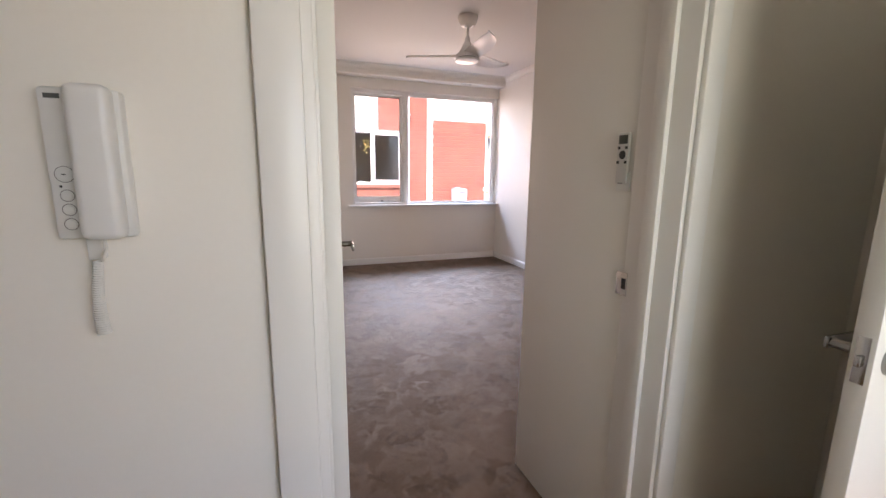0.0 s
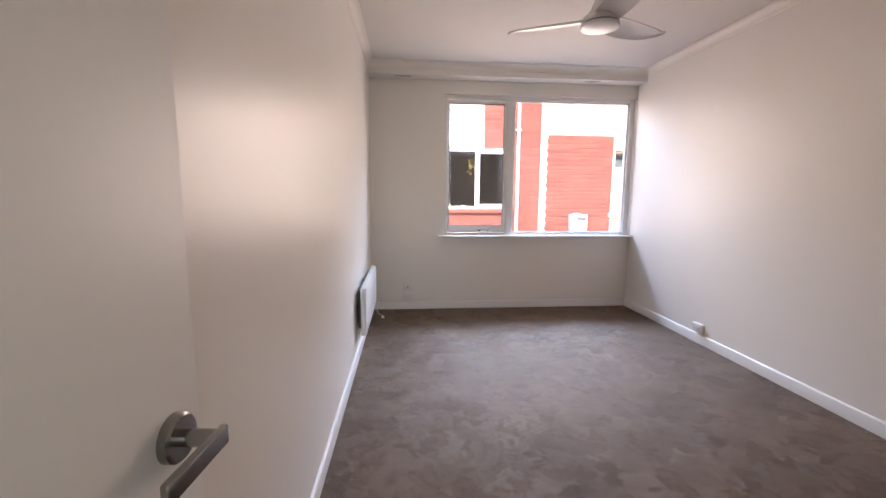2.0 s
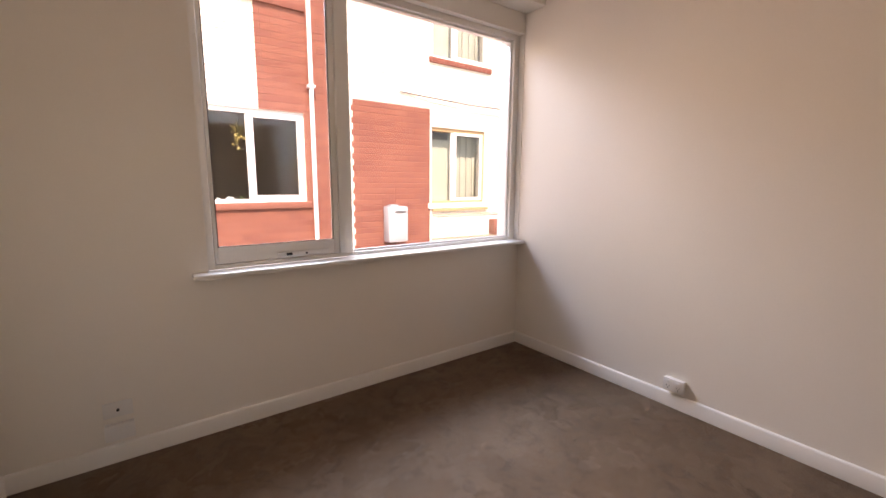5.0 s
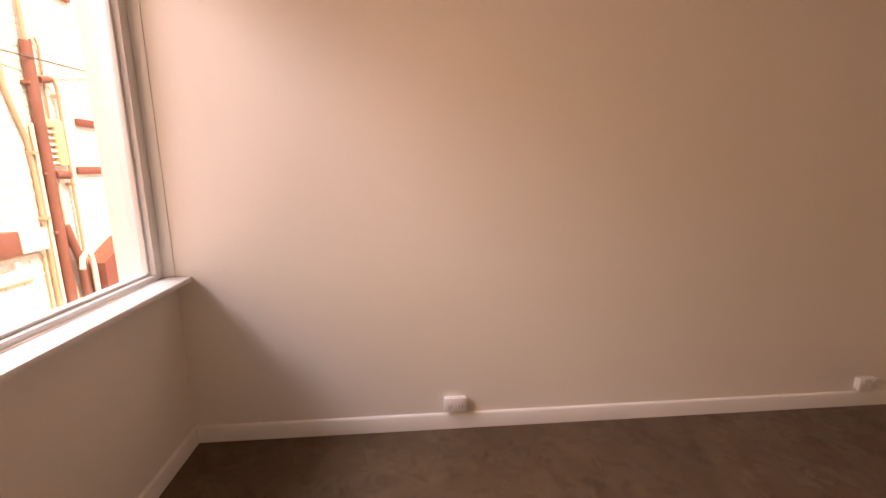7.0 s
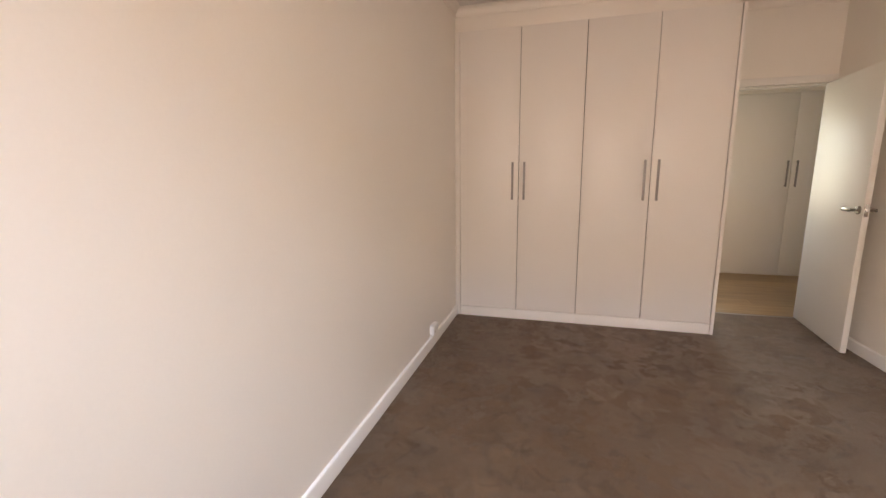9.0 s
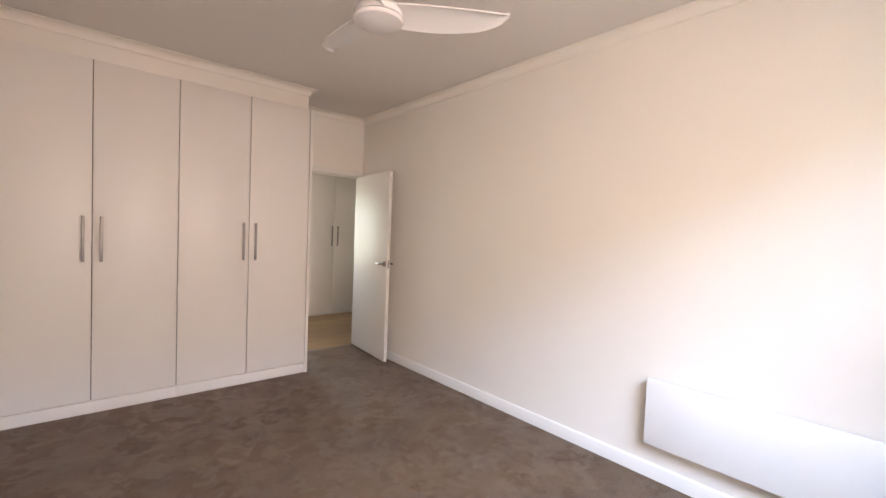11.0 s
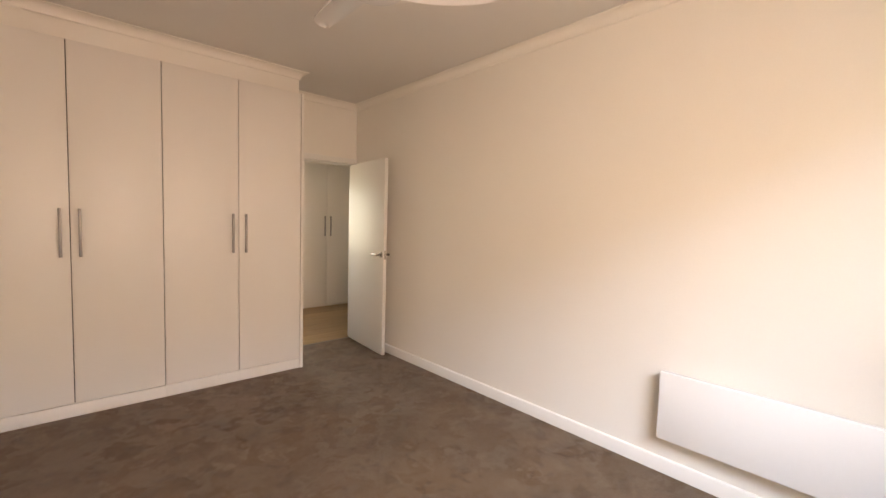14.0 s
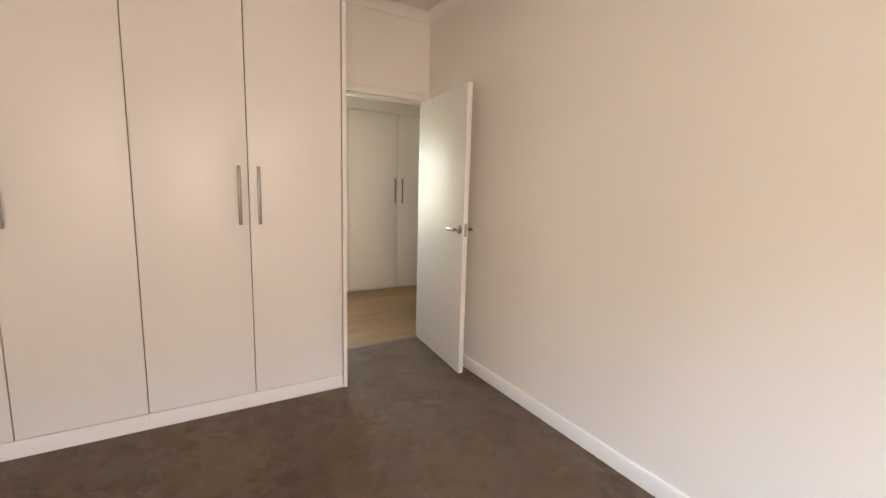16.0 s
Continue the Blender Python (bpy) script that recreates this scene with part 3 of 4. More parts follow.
for x0, x1 in ((-1.265, 0.088),):
    wardrobe(x0, x1, -6.95, -7.55, 2.27, 0.014, (1.135, 1.455), "built-in white hall cupboard with two tall doors", "", "hall_cupboard")
structure("hall_cupboard_bulkhead", boxes((-1.6, 0.105, -7.56, -6.96, 2.272, CEILING), (-1.6, -1.267, -7.56, -6.955, 0, 2.272), (0.09, 0.105, -7.56, -6.945, 0, 2.272)), WALL, "white wall surrounding the hall cupboard", "wall")
# frame of the assumed hall window, unseen, round the added lamp
structure("unseen_window_frame", boxes((0.13, 0.16, -7.08, -7.02, 0.9, 2.1), (1.46, 1.5, -7.08, -7.02, 0.9, 2.1), (0.16, 1.46, -7.08, -7.02, 0.9, 0.94), (0.16, 1.46, -7.08, -7.02, 2.06, 2.1), bevel=0.003), TRIM, "white frame of an assumed, unseen hall window", "window frame")


# ---- ceiling fan ----
FX, FY = 1.566, -2.241
fan = thing("ceiling_fan", (FX, FY, CEILING), "white three-blade ceiling fan at rest on a short rod", "ceiling fan")
part("canopy", lathe(bmesh.new(), [(0, 0.0), (0.080, 0.0), (0.080, -0.004), (0.090, -0.004), (0.092, -0.010), (0.088, -0.028), (0.072, -0.066), (0.064, -0.080), (0.052, -0.087), (0.034, -0.089), (0.032, -0.098), (0.018, -0.102), (0, -0.102)], (FX, FY, CEILING - 0.001)), FAN_WHITE, fan)
part("downrod", tube(bmesh.new(), [(FX, FY, CEILING - 0.10), (FX, FY, 2.515)], 0.0115, 18), FAN_WHITE, fan)
part("coupling", lathe(bmesh.new(), [(0, 2.545), (0.018, 2.545), (0.022, 2.538), (0.024, 2.515), (0.022, 2.505), (0.032, 2.498), (0.034, 2.488), (0, 2.488)], (FX, FY, 0)), FAN_WHITE, fan)
part("motor_housing", lathe(bmesh.new(), [(0, 2.492), (0.036, 2.490), (0.046, 2.47), (0.058, 2.44), (0.080, 2.412), (0.102, 2.394), (0.110, 2.378), (0.108, 2.362), (0, 2.362)], (FX, FY, 0)), FAN_WHITE, fan)
# dark ring added for the shade between housing and cover
part("hub_gap_shade", lathe(bmesh.new(), [(0, 2.3618), (0.101, 2.3618), (0.101, 2.3582), (0, 2.3582)], (FX, FY, 0)), GAP_SHADE, fan, "dark ring for the shade in the gap above the hub cover")
part("hub_cover", lathe(bmesh.new(), [(0, 2.358), (0.105, 2.358), (0.112, 2.354), (0.114, 2.346), (0.108, 2.337), (0.07, 2.329), (0, 2.327)], (FX, FY, 0)), FAN_WHITE, fan, "round white hub cover")


def blade(angle):
    """A moulded blade: wide and steep at the root, thinning to a swept, rounded tip."""
    bm = bmesh.new()
    rows, spans = [], 22
    for i in range(spans + 1):
        u = i / spans
        r = 0.060 + 0.535 * u
        # one edge runs almost straight, the other bellies out and turns in to it at the tip
        wide = 0.138 + 0.036 * math.sin(math.pi * min(1, u * 1.1)) - 0.026 * u
        if u > 0.74:
            wide *= math.sqrt(max(0.012, 1 - ((u - 0.74) / 0.2605) ** 2))
        straight = -0.062 + 0.010 * u - 0.010 * math.sin(u * math.pi)
        sweep_off = straight + wide / 2
        pitch = radians(17 - 6 * u)
        lift = 2.384 + 0.016 * u - (wide / 2 - 0.065) * math.sin(pitch)
        rows.append([])
        for j in range(9):
            s = j / 8 - 0.5
            camber = 0.012 * (1 - (2 * s) ** 2)
            y, z = sweep_off + s * wide * math.cos(pitch), lift - s * wide * math.sin(pitch) + camber
            rows[-1].append((r, y, z))
    grid_top = [[bm.verts.new((x, y, z + 0.0035)) for x, y, z in row] for row in rows]
    grid_low = [[bm.verts.new((x, y, z - 0.0035)) for x, y, z in row] for row in rows]
    for g in (grid_top, grid_low):
        for a, b in zip(g, g[1:]):
            for k in range(8):
                bm.faces.new((a[k], a[k + 1], b[k + 1], b[k]))
    rim = lambda g: [row[0] for row in g] + g[-1][1:] + [row[-1] for row in g[-2::-1]] + g[0][-2:0:-1]
    a, b = rim(grid_top), rim(grid_low)
    for k in range(len(a)):
        bm.faces.new((a[k], a[(k + 1) % len(a)], b[(k + 1) % len(a)], b[k]))
    bmesh.ops.transform(bm, matrix=Matrix.Translation((FX, FY, 0)) @ pose(0, 0, 0, 0, 0, angle), verts=bm.verts)
    return bm


for a in (27, 147, 267):
    part("blade", blade(a), FAN_WHITE, fan)


# ---- panel heater ----
heat = thing("panel_heater", (0.06, -1.05, 0.23), "white wall-mounted electric panel heater", "heater")
part("panel", boxes((0.042, 0.087, -1.592, -0.520, 0.228, 0.610), bevel=0.009), WHITE_METAL, heat)
part("back_plate", boxes((0.018, 0.0415, -1.50, -0.60, 0.262, 0.575), bevel=0.002), GREY_LABEL, heat, "grey metal back plate")
for y in (-1.33, -0.76):
    part("bracket", boxes((0.0, 0.0178, y - 0.02, y + 0.02, 0.27, 0.57)), WHITE_METAL, heat)
part("control_box", boxes((0.026, 0.076, -0.5185, -0.475, 0.44, 0.594), bevel=0.005), PLASTIC, heat, "white plastic thermostat box")
cord = [(0.05, -0.50, 0.262), (0.058, -0.46, 0.20), (0.085, -0.50, 0.135), (0.115, -0.56, 0.105), (0.150, -0.60, 0.10), (0.155, -0.58, 0.09)]
part("cord", tube(bmesh.new(), [Vector(cord[max(0, min(len(cord) - 1, int(k / 6)))]).lerp(Vector(cord[min(len(cord) - 1, int(k / 6) + 1)]), (k % 6) / 6) for k in range(31)], 0.0035, 8), RUBBER, heat, "white power cord hanging loose")
part("plug", boxes((0.140, 0.168, -0.606, -0.572, 0.070, 0.092), bevel=0.004), RUBBER, heat)


# ---- power points ----
def outlet(wall_x, y, z, out=-1, label="white double power point above the skirting"):
    """A surface-mounted double power point on a side wall."""
    o = thing("power_outlet", (wall_x, y, z - 0.037), label, "power outlet", "power points")
    s = lambda a, b: (min(wall_x + out * a, wall_x + out * b), max(wall_x + out * a, wall_x + out * b))
    part("mounting_block", boxes((*s(0, 0.024), y - 0.056, y + 0.056, z - 0.036, z + 0.036), bevel=0.003), PLASTIC, o)
    part("plate", boxes((*s(0.0242, 0.034), y - 0.058, y + 0.058, z - 0.038, z + 0.038), bevel=0.003), PLASTIC, o)
    for dy in (-0.029, 0.029):
        part("switch", boxes((*s(0.0342, 0.038), y + dy - 0.007, y + dy + 0.007, z + 0.014, z + 0.028), bevel=0.001), WHITE_METAL, o)
        part("socket", boxes((*s(0.0341, 0.0346), y + dy - 0.009, y + dy - 0.0065, z - 0.012, z - 0.002), (*s(0.0341, 0.0346), y + dy + 0.0065, y + dy + 0.009, z - 0.012, z - 0.002),
                             (*s(0.0341, 0.0346), y + dy - 0.0012, y + dy + 0.0012, z - 0.025, z - 0.016)), GREY_LABEL, o, "dark socket slots")


outlet(W, -1.320, 0.148)
outlet(W, -3.695, 0.142, label="white double power point near the wardrobe")

plate_w = thing("antenna_plate", (0.413, 0, 0.225), "white wall plate with a black antenna socket", "wall plate")
part("plate", boxes((0.356, 0.470, -0.011, 0.0, 0.226, 0.300), bevel=0.003), PLASTIC, plate_w)
part("socket", lathe(bmesh.new(), [(0, 0), (0.0065, 0), (0.0065, 0.006), (0, 0.006)], (0.413, -0.011, 0.262), 16, pose(0, 0, 0, 90, 0, 0)), BLACK, plate_w, "black antenna socket")
gpo = thing("power_outlet", (0.413, 0, 0.118), "white double power point below the antenna plate", "power outlet", "power points")
part("mounting_block", boxes((0.358, 0.468, -0.022, 0.0, 0.120, 0.196), bevel=0.003), PLASTIC, gpo)
part("plate", boxes((0.356, 0.470, -0.032, -0.0222, 0.119, 0.197), bevel=0.003), PLASTIC, gpo)
for dx in (-0.029, 0.029):
    part("switch", boxes((0.413 + dx - 0.007, 0.413 + dx + 0.007, -0.036, -0.0322, 0.170, 0.184), bevel=0.001), WHITE_METAL, gpo)


# ---- intercom handset in the hall ----
ic = thing("intercom", (-0.31, -5.2, 1.235), "white wall intercom with handset and coiled cord", "intercom")
HY = -5.2
part("base", boxes((-0.358, -0.262, HY - 0.026, HY, 1.234, 1.446), bevel=0.006), AGED_PLASTIC, ic)
hs = box(bmesh.new(), -0.318, -0.266, HY - 0.064, HY - 0.028, 1.236, 1.448, bevel=0.011, segments=5)
for v in hs.verts:
    # the grip is a little slimmer than the ear and mouth ends, and the back is drawn in
    k = math.sin(math.pi * (v.co.z - 1.236) / 0.212)
    if v.co.y < HY - 0.05:
        v.co.y += 0.005 * k
    if v.co.x > -0.28:
        v.co.x -= 0.004 * k
part("handset", hs, AGED_PLASTIC, ic, "white plastic handset")
part("maker_mark", boxes((-0.349, -0.331, HY - 0.0268, HY - 0.0263, 1.430, 1.4365)), GREY_LABEL, ic, "small dark printed mark")
for z, r in ((1.327, 0.0095), (1.297, 0.0065), (1.277, 0.0065), (1.256, 0.0065)):
    part("button_ring", lathe(bmesh.new(), [(r + 0.0022, 0.0), (r + 0.0022, 0.0008), (r + 0.0013, 0.0008), (r + 0.0013, 0.0)], (-0.338, HY - 0.026, z), 24, pose(0, 0, 0, 90, 0, 0)), GREY_METAL, ic)
    part("button", lathe(bmesh.new(), [(r + 0.0012, 0.0), (r + 0.0012, 0.001), (r, 0.001), (r, 0.0022), (r * 0.8, 0.003), (0, 0.003)], (-0.338, HY - 0.026, z), 24, pose(0, 0, 0, 90, 0, 0)), AGED_PLASTIC, ic)
part("key_mark", boxes((-0.3405, -0.3355, HY - 0.0295, HY - 0.0291, 1.3262, 1.3278)), GREY_LABEL, ic)
part("indicator", boxes((-0.3455, -0.3425, HY - 0.0268, HY - 0.0263, 1.3085, 1.3115)), BLACK, ic, "tiny dark indicator light")
part("cord_bracket", boxes((-0.328, -0.308, HY - 0.018, HY, 1.200, 1.233), bevel=0.002), AGED_PLASTIC, ic)
coil = [(-0.312 - 0.006 * math.sin(k / 320 * 2.4) + (0.0048 + 0.0025 * k / 320) * math.cos(k * 0.62), HY - 0.030 + (0.0048 + 0.0025 * k / 320) * math.sin(k * 0.62), 1.200 - 0.112 * k / 320) for k in range(321)]
part("coiled_cord", tube(bmesh.new(), [(-0.296, HY - 0.045, 1.240), (-0.296, HY - 0.040, 1.222), (-0.304, HY - 0.034, 1.208)] + coil, 0.0026, 6), AGED_PLASTIC, ic, "white coiled phone cord")

# ---- fan remote on the passage panel ----
rem = thing("fan_remote", (0.893, -4.992, 1.30), "grey fan remote in a wall holder with a dark display", "remote control")
RX = 0.893
part("holder", boxes((RX - 0.006, RX - 0.0005, -5.016, -4.965, 1.288, 1.345), bevel=0.002), PLASTIC, rem, "white plastic holder")
part("body", boxes((RX - 0.016, RX - 0.0062, -5.012, -4.969, 1.310, 1.456), bevel=0.004), REMOTE_GREY, rem)
part("display", boxes((RX - 0.0172, RX - 0.0162, -5.008, -4.974, 1.424, 1.449), bevel=0.0004), LCD, rem, "dark display")
for y, z in ((-4.977, 1.413), (-5.005, 1.413), (-4.976, 1.372), (-5.005, 1.372)):
    part("button", boxes((RX - 0.0178, RX - 0.0162, y - 0.005, y + 0.005, z - 0.004, z + 0.004), bevel=0.0008), BLACK, rem)
part("dial", lathe(bmesh.new(), [(0, 0.0022), (0.011, 0.002), (0.0125, 0.0), (0, 0.0)], (RX - 0.0162, -4.991, 1.393), 28, pose(0, 0, 0, 0, -90, 0)), BLACK, rem, "round dark key pad")
part("maker_mark", boxes((RX - 0.0167, RX - 0.0162, -5.000, -4.982, 1.310, 1.3125)), GREY_LABEL, rem)


# ---- the building across the side way ----
FY0 = 3.5
flats = thing("apartment_building", (4.0, FY0 + 2.5, -2.8), "red and cream brick block of flats in sunlight", "apartment building")
wins = [(0.55, 2.50, 1.06, 2.25), (4.60, 5.80, 0.98, 2.25), (4.62, 5.84, 3.34, 4.60), (0.55, 2.50, 3.62, 4.80), (8.6, 9.9, 0.98, 2.25)]
X0, X1, Z0, Z1 = -7.0, 13.0, -2.8, 5.4


def in_window(x0, x1, z0, z1):
    return any(x1 > a and x0 < b and z1 > c and z0 < d for a, b, c, d in wins)


shell = bmesh.new()
cuts_x = sorted({X0, X1, *[w[0] for w in wins], *[w[1] for w in wins]})
cuts_z = sorted({Z0, Z1, *[w[2] for w in wins], *[w[3] for w in wins]})
for a, b in zip(cuts_x, cuts_x[1:]):
    for c, d in zip(cuts_z, cuts_z[1:]):
        if not in_window(a + 0.01, b - 0.01, c + 0.01, d - 0.01):
            box(shell, a, b, FY0, FY0 + 0.25, c, d)
masonry = part("wall", shell, CREAM_MORTAR, flats, "sunlit cream and red brick wall")
part("back_wall", boxes((X0, X1, FY0 + 5.0, FY0 + 5.2, Z0, Z1), (X0, X0 + 0.2, FY0 + 0.25, FY0 + 5, Z0, Z1), (X1 - 0.2, X1, FY0 + 0.25, FY0 + 5, Z0, Z1)), CREAM_MORTAR, flats)
part("roof", boxes((X0 - 0.4, X1 + 0.4, FY0 - 0.35, FY0 + 5.6, Z1 + 0.001, Z1 + 0.22), bevel=0.02), ROOF, flats, "dark tiled roof with eaves")
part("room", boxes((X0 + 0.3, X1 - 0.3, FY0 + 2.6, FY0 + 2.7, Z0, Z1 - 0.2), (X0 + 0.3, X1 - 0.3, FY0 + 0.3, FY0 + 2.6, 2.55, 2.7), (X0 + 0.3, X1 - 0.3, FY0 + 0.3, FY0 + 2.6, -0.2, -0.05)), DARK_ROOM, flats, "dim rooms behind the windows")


def far_window(x0, x1, z0, z1, material, split, sill_material, blind, stile=None):
    ya, yb = FY0 + 0.03, FY0 + 0.12
    w = part("window", boxes((x1 - 0.045, x1, ya, yb, z0, z1), (x0 + 0.045, x1 - 0.045, ya, yb, z1 - 0.06, z1), (x0 + 0.045, x1 - 0.045, ya, yb, z0, z0 + 0.04), bevel=0.004), material, flats)
    part("stile", boxes((x0, x0 + 0.045, ya, yb, z0, z1), bevel=0.004), stile or material, w)
    part("fixed_stile", boxes((split - 0.03, split + 0.005, FY0 + 0.05, FY0 + 0.10, z0 + 0.041, z1 - 0.061), bevel=0.003), WHITE_FRAME, w)
    s = part("sash", boxes((split + 0.005, split + 0.055, FY0 + 0.02, FY0 + 0.08, z0 + 0.041, z1 - 0.061), (x1 - 0.09, x1 - 0.046, FY0 + 0.02, FY0 + 0.08, z0 + 0.041, z1 - 0.061),
                           (split + 0.055, x1 - 0.09, FY0 + 0.02, FY0 + 0.08, z0 + 0.041, z0 + 0.09), (split + 0.055, x1 - 0.09, FY0 + 0.02, FY0 + 0.08, z1 - 0.105, z1 - 0.061), bevel=0.003), WHITE_FRAME, w, "white sliding sash")
    part("pane", boxes((x0 + 0.045, split - 0.03, FY0 + 0.085, FY0 + 0.089, z0 + 0.04, z1 - 0.06)), FAR_GLASS, w).visible_shadow = False
    part("pane", boxes((split + 0.055, x1 - 0.09, FY0 + 0.045, FY0 + 0.049, z0 + 0.09, z1 - 0.105)), FAR_GLASS, w).visible_shadow = False
    part("window_sill", boxes((x0 - 0.06, x1 + 0.06, FY0 - 0.045, FY0 + 0.03, z0 - 0.09, z0 - 0.002), bevel=0.01), sill_material, w, "sloping brick sill")
    if blind:
        part("blind", boxes((x0 + 0.02, split + 0.06, FY0 + 0.22, FY0 + 0.23, z0, z0 + 0.86 * (z1 - z0))), CURTAIN, w, "grey-green blind behind the glass")
        folds = bmesh.new()
        n = 9
        for k in range(n):
            a = split + 0.06 + (x1 - split - 0.06) * k / n
            b = split + 0.06 + (x1 - split - 0.06) * (k + 1) / n
            box(folds, a, b, FY0 + 0.27 + 0.02 * (k % 2), FY0 + 0.29 + 0.02 * (k % 2), z0 + 0.02, z1 - 0.03, bevel=0.006)
        part("curtain", folds, CURTAIN, w, "pale hanging curtain in folds")


far_window(*wins[0], WHITE_FRAME, 1.80, RED_BRICK, False)
far_window(*wins[1], CREAM_FRAME, 5.10, CREAM_BRICK, True, WHITE_FRAME)
far_window(*wins[2], WHITE_FRAME, 5.10, RED_BRICK, True)
far_window(*wins[3], CREAM_FRAME, 1.80, RED_BRICK, True)
far_window(*wins[4], CREAM_FRAME, 9.2, CREAM_BRICK, True)
# tan strip added under the cream sill, colouring in the shadow of its underside
sill_shadow = thing("sill_underside_shadow", (5.2, FY0 - 0.04, 0.85), "tan strip for the shadow under the neighbour's sill", "sill")
part("edge", boxes((4.62, 5.88, FY0 - 0.055, FY0 - 0.016, 0.845, 0.886), bevel=0.004), CREAM_FRAME, sill_shadow)


# ---- small things about the facade ----
def pipe_run(name, pts, radius, material, label, brackets=()):
    p = thing(name, pts[-1], label, "pipe")
    part("pipe", tube(bmesh.new(), pts, radius, 14), material, p)
    for x, z in brackets:
        part("bracket", boxes((x - radius * 1.6, x + radius * 1.6, FY0 - 0.11, FY0 - 0.016, z - 0.02, z + 0.02), bevel=0.004), material, p)
    return p


pipe_run("downpipe", [(2.60, FY0 - 0.07, 5.39), (2.60, FY0 - 0.07, -2.8)], 0.03, WHITE_FRAME, "white downpipe on the brick wall", [(2.60, z) for z in (-1.5, 0.2, 2.6, 4.4)])
pipe_run("waste_pipe", [(6.86, FY0 - 0.08, 2.86), (6.86, FY0 - 0.08, -2.8)], 0.06, PIPE_RED, "red-brown waste pipe up the wall", [(6.86, z) for z in (-1.4, 0.55, 1.30, 2.38)])
pipe_run("vent_pipe", [(6.86, FY0 - 0.08, 4.9), (6.86, FY0 - 0.08, 2.862)], 0.026, PIPE_TAN, "thin vent pipe above the waste pipe", [(6.86, 3.9)])
pipe_run("waste_pipe", [(6.93, FY0 - 0.09, 2.47), (7.10, FY0 - 0.09, 2.50), (7.17, FY0 - 0.09, 2.48), (7.205, FY0 - 0.09, 2.38), (7.205, FY0 - 0.08, 0.26), (7.205, FY0 - 0.08, -2.8)], 0.021, PIPE_TAN, "thin tan branch pipe down the wall", [(7.205, z) for z in (2.28, 1.15)])
pipe_run("waste_pipe", [(6.94, FY0 - 0.09, 2.44), (7.09, FY0 - 0.09, 2.46)], 0.045, PIPE_RED, "short red-brown side branch")
pipe_run("waste_pipe", [(6.97, FY0 - 0.05, 2.90), (7.05, FY0 - 0.05, 2.95), (7.08, FY0 - 0.05, 2.86), (7.06, FY0 - 0.05, 1.98)], 0.014, PIPE_TAN, "thin bent pipe above the vent box")
pipe_run("waste_pipe", [(7.03, FY0 - 0.05, 1.22), (7.03, FY0 - 0.05, 0.45)], 0.014, PIPE_CREAM, "thin cream pipe below the vent box")
pipe_run("waste_pipe", [(6.925, FY0 - 0.09, 1.28), (7.15, FY0 - 0.09, 1.27)], 0.052, PIPE_RED, "red-brown horizontal branch pipe below the vent box")
pipe_run("waste_pipe", [(6.49, FY0 - 0.05, 2.72), (6.50, FY0 - 0.05, 2.28), (6.58, FY0 - 0.05, 1.98), (6.67, FY0 - 0.05, 1.70), (6.69, FY0 - 0.05, 1.2), (6.69, FY0 - 0.05, -2.8)], 0.026, PIPE_TAN, "tan bent pipe beside the waste pipe", [(6.69, z) for z in (1.55, 0.75)])
pipe_run("waste_pipe", [(6.765, FY0 - 0.05, 1.9), (6.765, FY0 - 0.05, -2.8)], 0.022, PIPE_CREAM, "cream painted pipe beside the waste pipe")
pipe_run("waste_pipe", [(6.94, FY0 - 0.10, 0.62), (7.0, FY0 - 0.11, 0.36), (7.06, FY0 - 0.11, 0.18), (7.09, FY0 - 0.11, -0.1), (7.09, FY0 - 0.11, -2.8)], 0.05, PIPE_RED, "red-brown bent branch pipe")
pipe_run("waste_pipe", [(6.96, FY0 - 0.20, 0.02), (6.99, FY0 - 0.20, 0.17), (7.07, FY0 - 0.20, 0.24), (7.15, FY0 - 0.20, 0.17), (7.17, FY0 - 0.20, 0.0), (7.17, FY0 - 0.20, -2.8)], 0.035, PIPE_CREAM, "cream looped trap pipe")
wing = thing("brick_buttress", (7.9, FY0 - 0.2, -2.8), "low red-brown brick buttress with a sloping top", "buttress")
bm = bmesh.new()
low = [bm.verts.new((x, FY0 - 0.30, z)) for x, z in ((7.24, -2.8), (8.6, -2.8), (8.6, 0.34), (7.84, 0.34), (7.24, 0.04))]
face_front = bm.faces.new(low)
grown = bmesh.ops.extrude_face_region(bm, geom=[face_front])
bmesh.ops.translate(bm, vec=(0, 0.28, 0), verts=[v for v in grown["geom"] if isinstance(v, bmesh.types.BMVert)])
bmesh.ops.recalc_face_normals(bm, faces=bm.faces[:])
part("buttress", bm, RED_BRICK, wing)
pipe_run("cable", [(4.0, FY0 - 0.03, 2.72), (5.4, FY0 - 0.08, 2.655), (6.44, FY0 - 0.10, 2.665), (7.1, FY0 - 0.16, 2.67), (7.87, FY0 - 0.08, 2.71), (8.6, FY0 - 0.03, 2.80)], 0.010, GREY_LABEL, "thin dark cable strung along the wall")
pipe_run("conduit", [(4.62, FY0 - 0.035, 0.785), (6.16, FY0 - 0.035, 0.775)], 0.009, PIPE_TAN, "thin conduit along the cream wall")
pipe_run("conduit", [(4.62, FY0 - 0.035, 0.375), (6.56, FY0 - 0.035, 0.345), (6.60, FY0 - 0.035, 0.29), (6.60, FY0 - 0.035, -2.8)], 0.012, PIPE_TAN, "thin conduit that bends down the wall")
pipe_run("conduit", [(4.62, FY0 - 0.035, 0.065), (6.40, FY0 - 0.035, 0.035)], 0.014, PIPE_TAN, "thin conduit along the cream wall")
